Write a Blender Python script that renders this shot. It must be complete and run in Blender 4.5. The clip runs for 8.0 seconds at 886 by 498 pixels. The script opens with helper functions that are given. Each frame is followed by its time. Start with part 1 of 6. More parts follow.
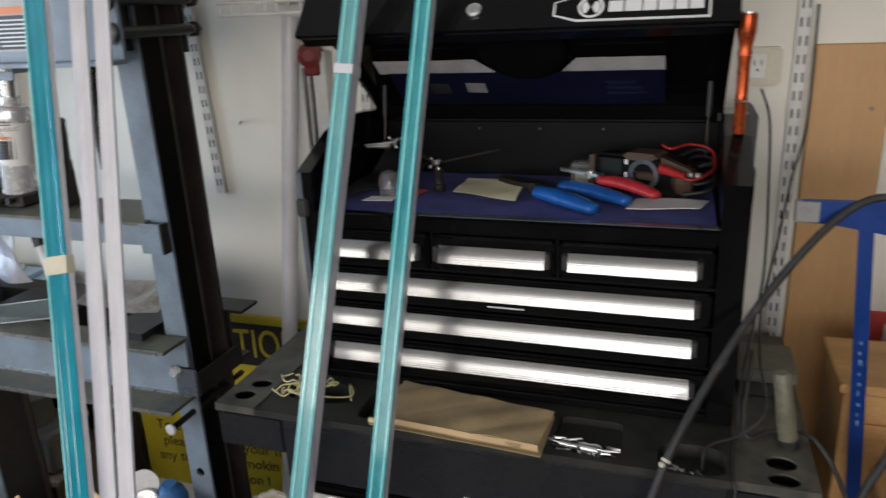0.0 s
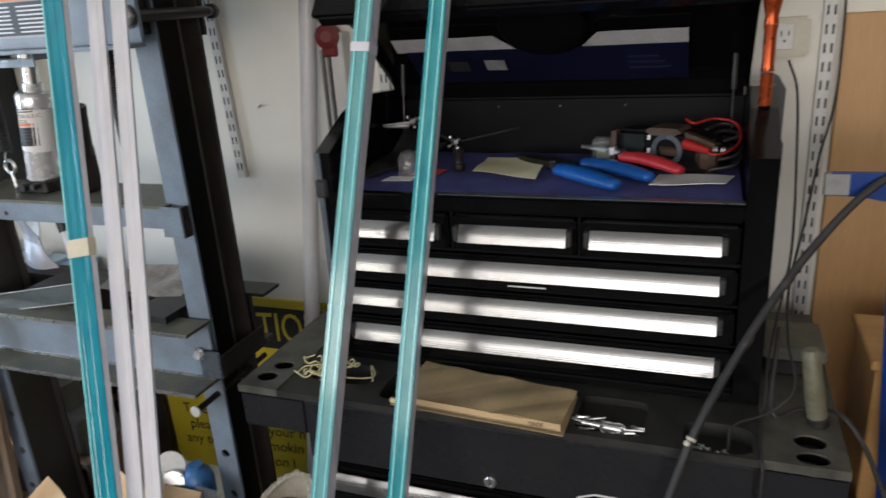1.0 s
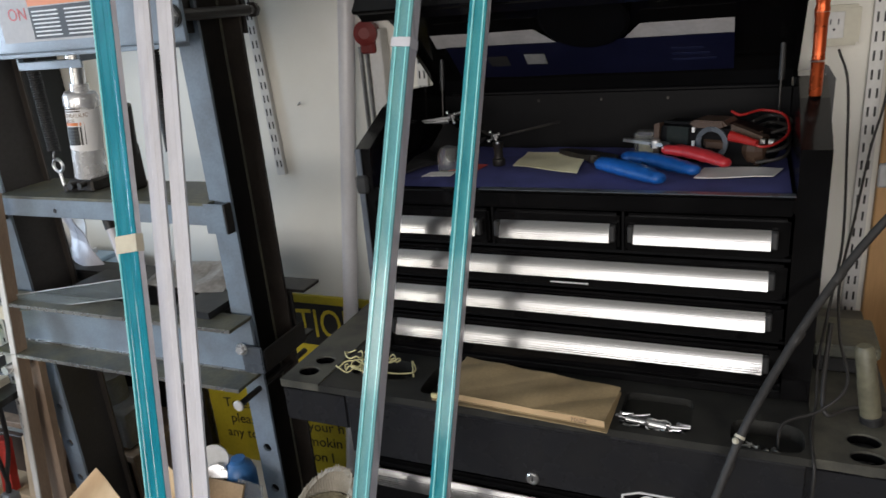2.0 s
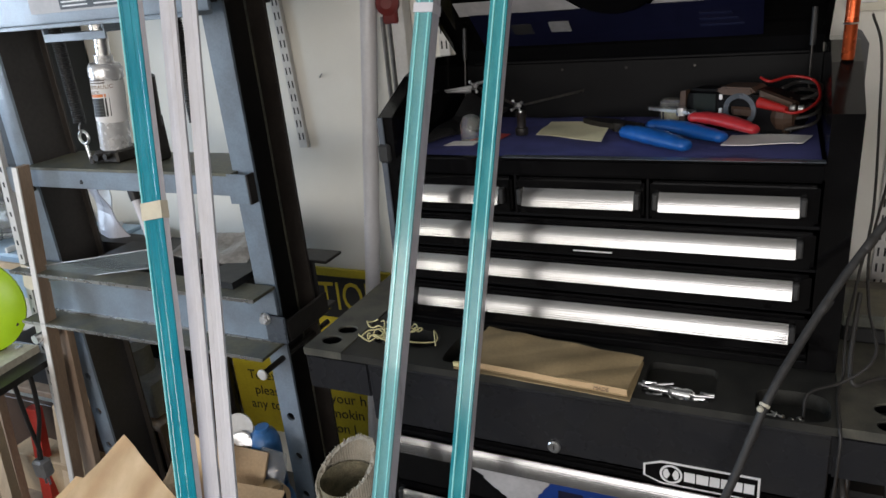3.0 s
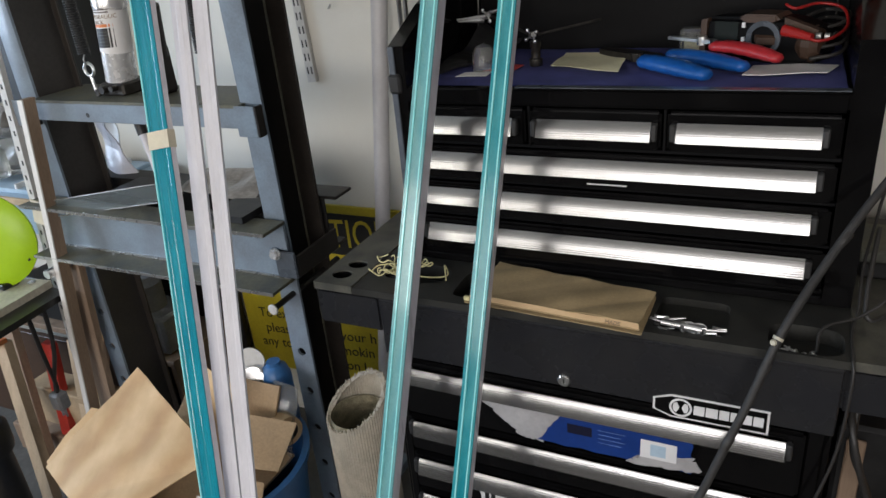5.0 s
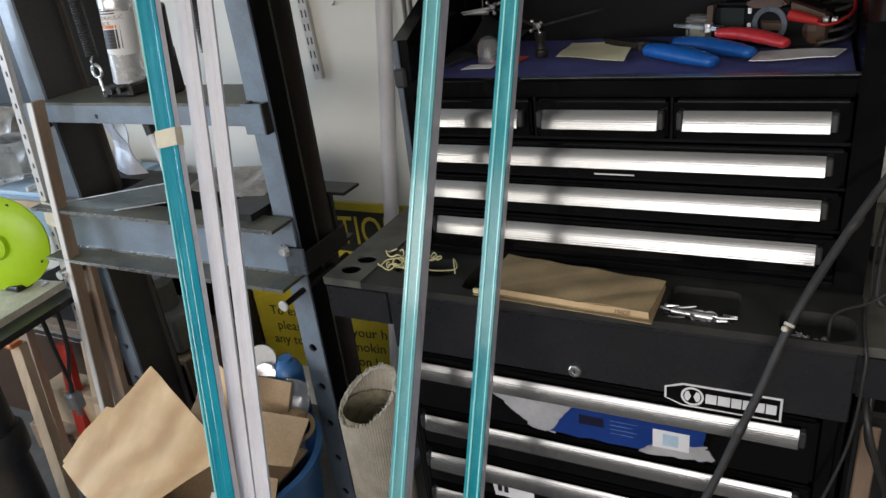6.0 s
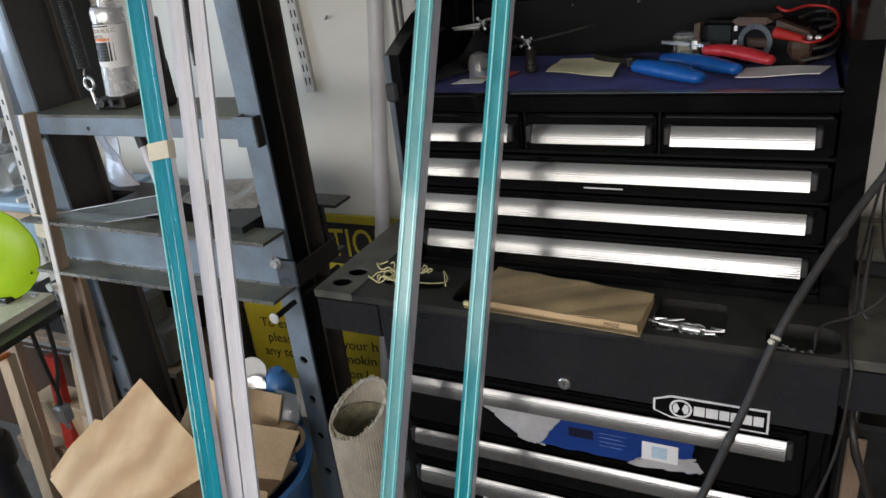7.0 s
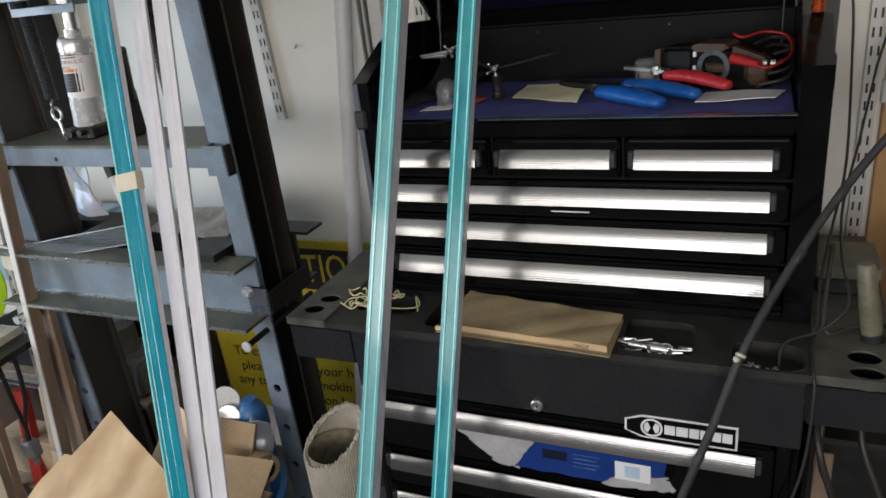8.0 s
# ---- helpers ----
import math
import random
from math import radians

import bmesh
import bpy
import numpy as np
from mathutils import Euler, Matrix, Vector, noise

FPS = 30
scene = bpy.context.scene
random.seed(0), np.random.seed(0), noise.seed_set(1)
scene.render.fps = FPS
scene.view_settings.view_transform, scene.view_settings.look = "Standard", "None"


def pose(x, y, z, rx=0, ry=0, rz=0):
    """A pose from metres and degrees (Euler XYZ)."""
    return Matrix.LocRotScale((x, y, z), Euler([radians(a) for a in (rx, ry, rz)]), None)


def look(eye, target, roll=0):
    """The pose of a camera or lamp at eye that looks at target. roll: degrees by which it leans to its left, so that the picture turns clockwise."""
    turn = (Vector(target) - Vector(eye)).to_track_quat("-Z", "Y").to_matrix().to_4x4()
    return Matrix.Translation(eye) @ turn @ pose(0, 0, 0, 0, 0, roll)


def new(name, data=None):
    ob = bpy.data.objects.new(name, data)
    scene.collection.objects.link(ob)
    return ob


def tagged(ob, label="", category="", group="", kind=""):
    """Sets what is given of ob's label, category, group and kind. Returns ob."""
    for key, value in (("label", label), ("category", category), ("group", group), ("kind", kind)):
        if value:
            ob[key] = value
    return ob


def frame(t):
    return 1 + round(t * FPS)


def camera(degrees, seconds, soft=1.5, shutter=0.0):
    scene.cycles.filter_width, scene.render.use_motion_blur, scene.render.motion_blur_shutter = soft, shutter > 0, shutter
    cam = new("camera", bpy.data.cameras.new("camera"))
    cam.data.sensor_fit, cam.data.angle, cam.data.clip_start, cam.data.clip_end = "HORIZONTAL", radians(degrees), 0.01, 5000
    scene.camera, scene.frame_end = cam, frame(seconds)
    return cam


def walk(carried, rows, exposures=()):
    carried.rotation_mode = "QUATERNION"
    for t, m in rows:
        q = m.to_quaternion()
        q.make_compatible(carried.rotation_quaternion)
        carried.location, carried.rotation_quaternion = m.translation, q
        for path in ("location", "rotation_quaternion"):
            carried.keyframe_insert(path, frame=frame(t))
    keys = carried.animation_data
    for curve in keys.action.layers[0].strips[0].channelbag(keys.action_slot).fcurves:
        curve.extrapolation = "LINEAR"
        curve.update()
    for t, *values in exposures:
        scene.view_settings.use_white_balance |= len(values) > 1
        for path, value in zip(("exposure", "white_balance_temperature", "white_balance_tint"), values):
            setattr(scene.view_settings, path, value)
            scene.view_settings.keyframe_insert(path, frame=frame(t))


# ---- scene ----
cam = camera(63.4, 8.0, shutter=0.5)
PATH = [
    (0, (0.6, -1.033, 1.466), (-0.027, 0.759, 0.837), -2.6),
    (0.5, (0.628, -1.041, 1.466), (0.101, 0.78, 0.826), -3.9),
    (1, (0.602, -1.026, 1.453), (-0.083, 0.732, 0.79), -3.9),
    (1.5, (0.591, -1.025, 1.459), (-0.134, 0.713, 0.787), -4.4),
    (1.7, (0.59, -1.026, 1.457), (-0.148, 0.708, 0.794), -4.6),
    (2.8, (0.586, -1.036, 1.431), (-0.246, 0.648, 0.742), -5.7),
    (3, (0.587, -1.034, 1.431), (-0.233, 0.648, 0.722), -5.5),
    (3.5, (0.592, -1.028, 1.422), (-0.216, 0.646, 0.685), -6.1),
    (4, (0.587, -1.008, 1.415), (-0.196, 0.644, 0.606), -5.6),
    (4.5, (0.579, -1.029, 1.412), (-0.236, 0.594, 0.575), -4.9),
    (6, (0.584, -1.033, 1.402), (-0.271, 0.563, 0.553), -7.1),
    (6.5, (0.584, -1.037, 1.41), (-0.272, 0.578, 0.599), -6.6),
    (7, (0.588, -1.038, 1.406), (-0.248, 0.582, 0.585), -6.6),
    (7.5, (0.593, -1.041, 1.405), (-0.22, 0.602, 0.605), -6.8),
    (8, (0.6, -1.04, 1.413), (-0.181, 0.631, 0.641), -6.8),
]
DOOR_W, HALF_W, WIN_W = 58.0, 11.0, 56.0
walk(cam, [(t, look(eye, target, roll)) for t, eye, target, roll in PATH], exposures=[(0, 0.0), (8, 0.0)])

# ---- light ----
world = bpy.data.worlds.new("sky")
scene.world = world
world.use_nodes = True
wn = world.node_tree.nodes
sky = wn.new("ShaderNodeTexSky")
sky.sky_type, sky.sun_disc = "NISHITA", False
sky.sun_elevation, sky.sun_rotation = radians(40), radians(150)
world.node_tree.links.new(sky.outputs[0], wn["Background"].inputs[0])
wn["Background"].inputs[1].default_value = 0.12


def area(name, eye, target, w, h, watts, col):
    d = bpy.data.lights.new(name, "AREA")
    d.shape, d.size, d.size_y, d.energy, d.color = "RECTANGLE", w, h, watts, col
    o = new(name, d)
    o.matrix_world = look(eye, target)
    return o


# daylight in the wide two-part window behind the walker, and in two windows to the left; all unseen, the wide one's
# right stretch added to brighten the wall
area("wide_window_daylight", (0.93, -3.52, 1.65), (0.93, 0, 1.35), 2.46, 1.15, DOOR_W, (1.0, 0.935, 0.91))
area("half_window_daylight", (-0.81, -3.52, 1.65), (-0.81, 0, 1.35), 0.86, 1.15, HALF_W, (1.0, 0.91, 0.83))
area("side_window_daylight", (-3.02, -1.2, 1.55), (0, -0.6, 1.3), 1.2, 1.0, WIN_W, (0.66, 0.80, 1.0))
area("front_window_daylight", (-1.75, -3.52, 1.55), (-1.75, 0, 1.45), 0.66, 0.86, 16.0, (1.0, 0.95, 0.88))

# ---- materials ----


def mat(name, col, rough=0.5, metal=0.0, var=0.12, scale=9.0, bump=0.06, col2=None, grain=120.0, stretch=(1, 1, 1), rand=0.0, coat=0.0, spec=0.5):
    """A painted or bare surface: base colour, large patches, fine grain in colour, gloss and relief."""
    m = bpy.data.materials.new(name)
    m.use_nodes = True
    nt = m.node_tree
    n, link = nt.nodes, nt.links.new
    b = n["Principled BSDF"]
    co = n.new("ShaderNodeTexCoord")
    mp = n.new("ShaderNodeMapping")
    mp.inputs["Scale"].default_value = stretch
    link(co.outputs["Object"], mp.inputs[0])
    big, fine = n.new("ShaderNodeTexNoise"), n.new("ShaderNodeTexNoise")
    big.inputs["Scale"].default_value, big.inputs["Detail"].default_value = scale, 5
    fine.inputs["Scale"].default_value, fine.inputs["Detail"].default_value = grain, 3
    link(mp.outputs[0], big.inputs["Vector"])
    link(mp.outputs[0], fine.inputs["Vector"])
    ramp = n.new("ShaderNodeValToRGB")
    c2 = col2 or tuple(c * (1 - 2.2 * var) for c in col)
    ramp.color_ramp.elements[0].position, ramp.color_ramp.elements[1].position = 0.32, 0.62
    ramp.color_ramp.elements[0].color, ramp.color_ramp.elements[1].color = (*c2, 1), (*col, 1)
    link(big.outputs["Fac"], ramp.inputs[0])
    mix = n.new("ShaderNodeMix")
    mix.data_type, mix.blend_type = "RGBA", "OVERLAY"
    mix.inputs[0].default_value = min(1, 2.0 * var)
    link(ramp.outputs[0], mix.inputs[6])
    link(fine.outputs["Fac"], mix.inputs[7])
    out = mix.outputs[2]
    if rand:
        info, hsv = n.new("ShaderNodeObjectInfo"), n.new("ShaderNodeHueSaturation")
        mr = n.new("ShaderNodeMapRange")
        mr.inputs[3].default_value, mr.inputs[4].default_value = 1 - rand, 1 + rand
        link(info.outputs["Random"], mr.inputs[0])
        link(mr.outputs[0], hsv.inputs["Value"])
        link(out, hsv.inputs["Color"])
        out = hsv.outputs[0]
    link(out, b.inputs["Base Color"])
    rr = n.new("ShaderNodeMapRange")
    rr.inputs[3].default_value, rr.inputs[4].default_value = max(0.02, rough - 0.12), min(1, rough + 0.12)
    link(big.outputs["Fac"], rr.inputs[0])
    link(rr.outputs[0], b.inputs["Roughness"])
    b.inputs["Metallic"].default_value = metal
    b.inputs["Coat Weight"].default_value = coat
    b.inputs["Specular IOR Level"].default_value = spec
    if bump:
        bp = n.new("ShaderNodeBump")
        bp.inputs["Strength"].default_value, bp.inputs["Distance"].default_value = bump, 0.004
        link(fine.outputs["Fac"], bp.inputs["Height"])
        link(bp.outputs[0], b.inputs["Normal"])
    return m


def clear(name, col, rough=0.08, trans=0.9, ior=1.45):
    m = mat(name, col, rough, var=0.03, bump=0.02)
    b = m.node_tree.nodes["Principled BSDF"]
    b.inputs["Transmission Weight"].default_value, b.inputs["IOR"].default_value = trans, ior
    return m


M = dict(
    wall=mat("painted_drywall", (0.78, 0.76, 0.69), 0.6, var=0.05, scale=3, bump=0.12, grain=300, col2=(0.68, 0.655, 0.575)),
    ceiling=mat("ceiling_paint", (0.6, 0.6, 0.58), 0.8, var=0.04, scale=3),
    dim=mat("unseen_wall_paint", (0.16, 0.155, 0.145), 0.8, var=0.1, scale=2),
    concrete=mat("concrete", (0.095, 0.092, 0.084), 0.85, var=0.15, scale=5, bump=0.3, grain=60),
    black=mat("black_gloss_paint", (0.0042, 0.0040, 0.0042), 0.11, var=0.1, scale=14, bump=0.010, grain=500, spec=0.24),
    blackin=mat("black_satin_paint", (0.0036, 0.0036, 0.0042), 0.5, var=0.15, scale=12, bump=0.03, spec=0.10),
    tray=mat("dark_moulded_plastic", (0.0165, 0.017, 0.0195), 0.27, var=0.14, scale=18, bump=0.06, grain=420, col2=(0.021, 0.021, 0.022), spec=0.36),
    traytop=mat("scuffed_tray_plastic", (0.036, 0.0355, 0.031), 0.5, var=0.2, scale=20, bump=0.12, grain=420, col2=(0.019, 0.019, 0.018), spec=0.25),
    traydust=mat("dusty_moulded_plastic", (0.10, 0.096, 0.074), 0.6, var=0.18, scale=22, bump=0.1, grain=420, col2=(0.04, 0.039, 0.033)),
    alu=mat("brushed_aluminium", (0.43, 0.425, 0.415), 0.25, 1.0, var=0.05, scale=5, bump=0.0, grain=260, stretch=(0.10, 5, 5)),
    trimgrey=mat("plain_grey_trim", (0.10, 0.115, 0.135), 0.3, var=0.15, scale=20, coat=0.4),
    cap=mat("grey_end_plastic", (0.03, 0.03, 0.03), 0.45),
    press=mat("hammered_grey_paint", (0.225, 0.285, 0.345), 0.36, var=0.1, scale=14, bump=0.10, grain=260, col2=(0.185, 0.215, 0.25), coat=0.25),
    # press paint darkened for shaded webs and rear parts; pressdk also serves black parts
    pressweb=mat("shaded_web_paint", (0.040, 0.036, 0.033), 0.55, var=0.16, scale=9, bump=0.1, col2=(0.028, 0.025, 0.023)),
    pressdk=mat("dark_shade_paint", (0.010, 0.009, 0.008), 0.5, var=0.2, scale=10, bump=0.1, col2=(0.018, 0.014, 0.011)),
    flange=mat("shaded_brown_paint", (0.03, 0.024, 0.019), 0.5, var=0.2, scale=12, bump=0.1, col2=(0.018, 0.014, 0.011)),
    # kraft darkened for the shade on the envelope's top
    kraftdark=mat("shaded_kraft_paper", (0.42, 0.31, 0.165), 0.7, var=0.1, scale=12, bump=0.06, col2=(0.29, 0.215, 0.115), grain=220),
    dust=mat("dusty_grey_steel", (0.135, 0.13, 0.088), 0.5, var=0.2, scale=18, bump=0.12, col2=(0.075, 0.08, 0.07)),
    chrome=mat("zinc_steel", (0.78, 0.78, 0.77), 0.30, 1.0, var=0.06, scale=60, bump=0.05),
    zinc=mat("bright_zinc_plating", (0.72, 0.72, 0.72), 0.26, 0.45, var=0.06, scale=60, bump=0.04),
    silver=mat("silver_edge_highlight", (0.42, 0.41, 0.39), 0.28, 0.8, var=0.06, scale=30, bump=0.04),
    steel=mat("dull_steel", (0.42, 0.42, 0.42), 0.4, 1.0, var=0.12, scale=40, bump=0.1),
    teal=mat("teal_protective_film", (0.010, 0.25, 0.32), 0.2, var=0.08, scale=7, bump=0.03, col2=(0.008, 0.20, 0.27), stretch=(6, 6, 0.6), coat=0.5),
    tealpale=mat("pale_teal_film", (0.17, 0.39, 0.395), 0.2, var=0.12, scale=7, bump=0.03, col2=(0.10, 0.32, 0.35), stretch=(6, 6, 0.6), coat=0.15),
    tealmid=mat("deep_teal_film", (0.05, 0.32, 0.35), 0.2, var=0.12, scale=7, bump=0.03, col2=(0.012, 0.22, 0.27), stretch=(6, 6, 0.6), coat=0.3),
    tealrim=mat("aqua_edge_highlight", (0.34, 0.82, 0.81), 0.12, var=0.03, scale=9, bump=0.0, coat=0.6),
    stripw=mat("lilac_white_film", (0.66, 0.65, 0.685), 0.42, var=0.05, scale=10, bump=0.05, stretch=(4, 4, 0.5)),
    stripg=mat("grey_clear_edge", (0.62, 0.61, 0.65), 0.3, var=0.08, scale=10, bump=0.05, stretch=(4, 4, 0.5)),
    masking=mat("cream_masking_tape", (0.62, 0.56, 0.42), 0.7, var=0.06, scale=40, bump=0.2),
    liner=mat("blue_felt_liner", (0.075, 0.083, 0.27), 0.95, var=0.14, scale=22, bump=0.5, grain=500),
    kraft=mat("kraft_paper", (0.68, 0.48, 0.27), 0.7, var=0.05, scale=9, bump=0.04, col2=(0.56, 0.39, 0.21), grain=220),
    kraftfold=mat("fold_shaded_kraft_paper", (0.70, 0.50, 0.28), 0.65, var=0.05, scale=7, bump=0.04, col2=(0.57, 0.385, 0.195), grain=220, stretch=(2.2, 0.8, 2.6)),
    carton=mat("corrugated_board", (0.52, 0.37, 0.22), 0.85, var=0.1, scale=10, bump=0.2, grain=180),
    whitep=mat("white_paper", (0.8, 0.79, 0.78), 0.7, var=0.04, scale=16, bump=0.1),
    labelgrey=mat("aged_label_paper", (0.43, 0.42, 0.42), 0.55, var=0.08, scale=20),
    notep=mat("yellow_note_paper", (0.78, 0.74, 0.5), 0.75, var=0.06, scale=20, bump=0.2),
    navy=mat("navy_print", (0.006, 0.007, 0.026), 0.4, var=0.12, scale=12, bump=0.02),
    navydim=mat("dim_blue_print", (0.016, 0.020, 0.055), 0.35, var=0.1, scale=20, bump=0.0),
    labelblue=mat("blue_print", (0.008, 0.038, 0.20), 0.32, var=0.08, scale=12, bump=0.02),
    bluegrip=mat("blue_rubber_grip", (0.007, 0.095, 0.37), 0.42, var=0.07, scale=30, bump=0.1),
    redgrip=mat("red_rubber_grip", (0.46, 0.028, 0.035), 0.38, var=0.07, scale=30, bump=0.08),
    toolsteel=mat("dark_tool_steel", (0.07, 0.065, 0.06), 0.4, 0.8, var=0.2, scale=40, bump=0.1),
    brownp=mat("brown_plastic", (0.065, 0.037, 0.023), 0.5, var=0.1, scale=30),
    blackp=mat("black_plastic", (0.018, 0.018, 0.018), 0.45, var=0.15, scale=30, bump=0.08),
    greyp=mat("grey_plastic", (0.26, 0.26, 0.26), 0.5, var=0.08, scale=30),
    screen=mat("display_glass", (0.02, 0.025, 0.024), 0.15, var=0.04),
    redwire=mat("red_wire_jacket", (0.36, 0.016, 0.014), 0.35, var=0.06),
    clearp=clear("clear_plastic", (0.86, 0.88, 0.87)),
    clearblue=clear("clear_plastic_bar", (0.8, 0.9, 0.92), 0.06, 0.93),
    orange=mat("orange_anodised_metal", (0.44, 0.075, 0.018), 0.28, 0.7, var=0.06, scale=30, bump=0.04),
    wood=mat("varnished_pine_board", (0.50, 0.29, 0.12), 0.5, var=0.09, scale=5, bump=0.06, col2=(0.42, 0.235, 0.095), stretch=(5, 5, 0.35), grain=90),
    woodbox=mat("plywood_box", (0.62, 0.36, 0.14), 0.55, var=0.1, scale=5, bump=0.06, col2=(0.50, 0.275, 0.10), stretch=(0.7, 4, 3), grain=90),
    pine=mat("bare_pine_lath", (0.60, 0.44, 0.28), 0.65, var=0.1, scale=6, bump=0.08, stretch=(5, 5, 0.4), grain=90, col2=(0.48, 0.34, 0.21)),
    redpaint=mat("red_lath_paint", (0.55, 0.045, 0.03), 0.5, var=0.1, scale=20, bump=0.05),
    wrap=mat("creased_grey_wrap", (0.34, 0.32, 0.295), 0.35, var=0.2, scale=24, bump=0.2, col2=(0.19, 0.175, 0.155), coat=0.3),
    slat=mat("weathered_lath", (0.31, 0.22, 0.15), 0.7, var=0.14, scale=7, bump=0.15, stretch=(5, 5, 0.4), grain=90, col2=(0.22, 0.15, 0.10)),
    slatw=mat("white_edged_lath", (0.72, 0.69, 0.64), 0.6, var=0.06, scale=8, bump=0.05),
    tsq=mat("blue_anodised_ruler", (0.006, 0.045, 0.24), 0.3, 0.2, var=0.12, scale=12, bump=0.05),
    tsqmark=mat("worn_pale_print", (0.14, 0.22, 0.45), 0.5, var=0.2, scale=60),
    cable=mat("grey_black_cable", (0.03, 0.029, 0.028), 0.6, var=0.14, scale=30, bump=0.15),
    thin=mat("thin_black_wire", (0.03, 0.028, 0.026), 0.5, var=0.1),
    cord=mat("yellow_cord", (0.68, 0.62, 0.32), 0.8, var=0.1, scale=60, bump=0.2),
    ivory=mat("ivory_plastic", (0.55, 0.52, 0.41), 0.45, var=0.06, scale=14),
    dirtycream=mat("dirty_cream_plastic", (0.155, 0.145, 0.095), 0.45, var=0.14, scale=30, bump=0.05),
    darkred=mat("dark_red_paint", (0.15, 0.015, 0.012), 0.5, var=0.1, scale=30),
    rail=mat("white_enamel_steel", (0.62, 0.61, 0.58), 0.4, var=0.08, scale=10, bump=0.04),
    pipe=mat("white_pvc", (0.66, 0.65, 0.66), 0.35, var=0.06, scale=8, bump=0.02),
    yellow=mat("yellow_sign", (0.52, 0.41, 0.025), 0.45, var=0.08, scale=9, bump=0.02),
    ink=mat("black_ink", (0.012, 0.012, 0.012), 0.5, var=0.05, bump=0),
    whiteink=mat("white_ink", (0.75, 0.75, 0.75), 0.5, var=0.05, bump=0),
    redink=mat("red_ink", (0.5, 0.06, 0.05), 0.5, var=0.05, bump=0),
    orangeink=mat("orange_ink", (0.72, 0.22, 0.06), 0.5, var=0.05, bump=0),
    carpet=mat("beige_carpet_backing", (0.50, 0.45, 0.36), 0.95, var=0.1, scale=30, bump=0.5, grain=260),
    carpetin=mat("green_brown_carpet_pile", (0.30, 0.265, 0.17), 1.0, var=0.2, scale=60, bump=0.9, grain=320),
    bin=mat("blue_bin_plastic", (0.045, 0.16, 0.38), 0.4, var=0.08, scale=8, bump=0.04),
    lime=mat("lime_green_plastic", (0.42, 0.68, 0.01), 0.4, var=0.04, scale=8, bump=0.02),
    table=mat("worn_table_board", (0.60, 0.56, 0.45), 0.6, var=0.14, scale=12, bump=0.1, col2=(0.36, 0.33, 0.24)),
    bench=mat("pale_blue_bench", (0.42, 0.55, 0.66), 0.5, var=0.08, scale=8),
    greenstrap=mat("green_webbing", (0.02, 0.06, 0.05), 0.8, var=0.12, scale=40, bump=0.4),
    navybox=mat("blue_painted_steel", (0.02, 0.05, 0.24), 0.4, var=0.1, scale=12, bump=0.04),
    locker=mat("blue_grey_locker_paint", (0.012, 0.016, 0.019), 0.5, var=0.1, scale=10),
    greylid=mat("grey_painted_lid", (0.22, 0.23, 0.20), 0.55, var=0.1, scale=12),
)

# fold shading painted as broad soft bands along the packet's sheet
fold_tree = M["kraftfold"].node_tree
spot = fold_tree.nodes.new("ShaderNodeTexCoord")
along = fold_tree.nodes.new("ShaderNodeVectorMath")
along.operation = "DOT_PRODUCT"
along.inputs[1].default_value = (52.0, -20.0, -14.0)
drift = fold_tree.nodes.new("ShaderNodeTexNoise")
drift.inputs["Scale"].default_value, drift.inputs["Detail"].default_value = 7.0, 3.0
waver = fold_tree.nodes.new("ShaderNodeMath")
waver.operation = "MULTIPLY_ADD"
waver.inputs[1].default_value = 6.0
wave = fold_tree.nodes.new("ShaderNodeMath")
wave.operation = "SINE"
half = fold_tree.nodes.new("ShaderNodeMapRange")
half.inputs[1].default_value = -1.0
fold_tree.links.new(spot.outputs["Object"], along.inputs[0])
fold_tree.links.new(spot.outputs["Object"], drift.inputs["Vector"])
fold_tree.links.new(drift.outputs["Fac"], waver.inputs[0])
fold_tree.links.new(along.outputs["Value"], waver.inputs[2])
fold_tree.links.new(waver.outputs[0], wave.inputs[0])
fold_tree.links.new(wave.outputs[0], half.inputs[0])
tone = fold_tree.nodes.new("ShaderNodeMix")
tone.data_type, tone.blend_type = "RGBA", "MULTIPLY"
soft_ramp = fold_tree.nodes.new("ShaderNodeValToRGB")
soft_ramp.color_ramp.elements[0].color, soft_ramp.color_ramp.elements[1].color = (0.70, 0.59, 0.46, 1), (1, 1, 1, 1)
fold_tree.links.new(half.outputs[0], soft_ramp.inputs[0])
base = fold_tree.nodes["Principled BSDF"].inputs["Base Color"]
fold_tree.links.new(base.links[0].from_socket, tone.inputs[6])
fold_tree.links.new(soft_ramp.outputs[0], tone.inputs[7])
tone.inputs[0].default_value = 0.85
fold_tree.links.new(tone.outputs[2], base)

# the pulls are brushed lengthwise: light spreads across the grain
shine = M["alu"].node_tree
across = shine.nodes.new("ShaderNodeCombineXYZ")
across.inputs[2].default_value = 1.0
shine.links.new(across.outputs[0], shine.nodes["Principled BSDF"].inputs["Tangent"])
shine.nodes["Principled BSDF"].inputs["Anisotropic"].default_value = 0.45

# ---- builders ----


AT = {}


def part(name, bm, material, parent=None, label="", smooth=False):
    """Links a bmesh, given in world metres, as one mesh object under a thing or a part."""
    me = bpy.data.meshes.new(name)
    if smooth:
        for f in bm.faces:
            f.smooth = True
        for e in bm.edges:
            if len(e.link_faces) == 2 and e.calc_face_angle(0) > 0.7:
                e.smooth = False
    if parent is not None:
        bm.transform(Matrix.Translation(-AT[parent.name]))
    bm.to_mesh(me)
    bm.free()
    me.materials.append(M[material])
    o = new(name, me)
    if parent is not None:
        o.parent = parent
        AT[o.name] = AT[parent.name]
    if label:
        o["label"] = label
    return o


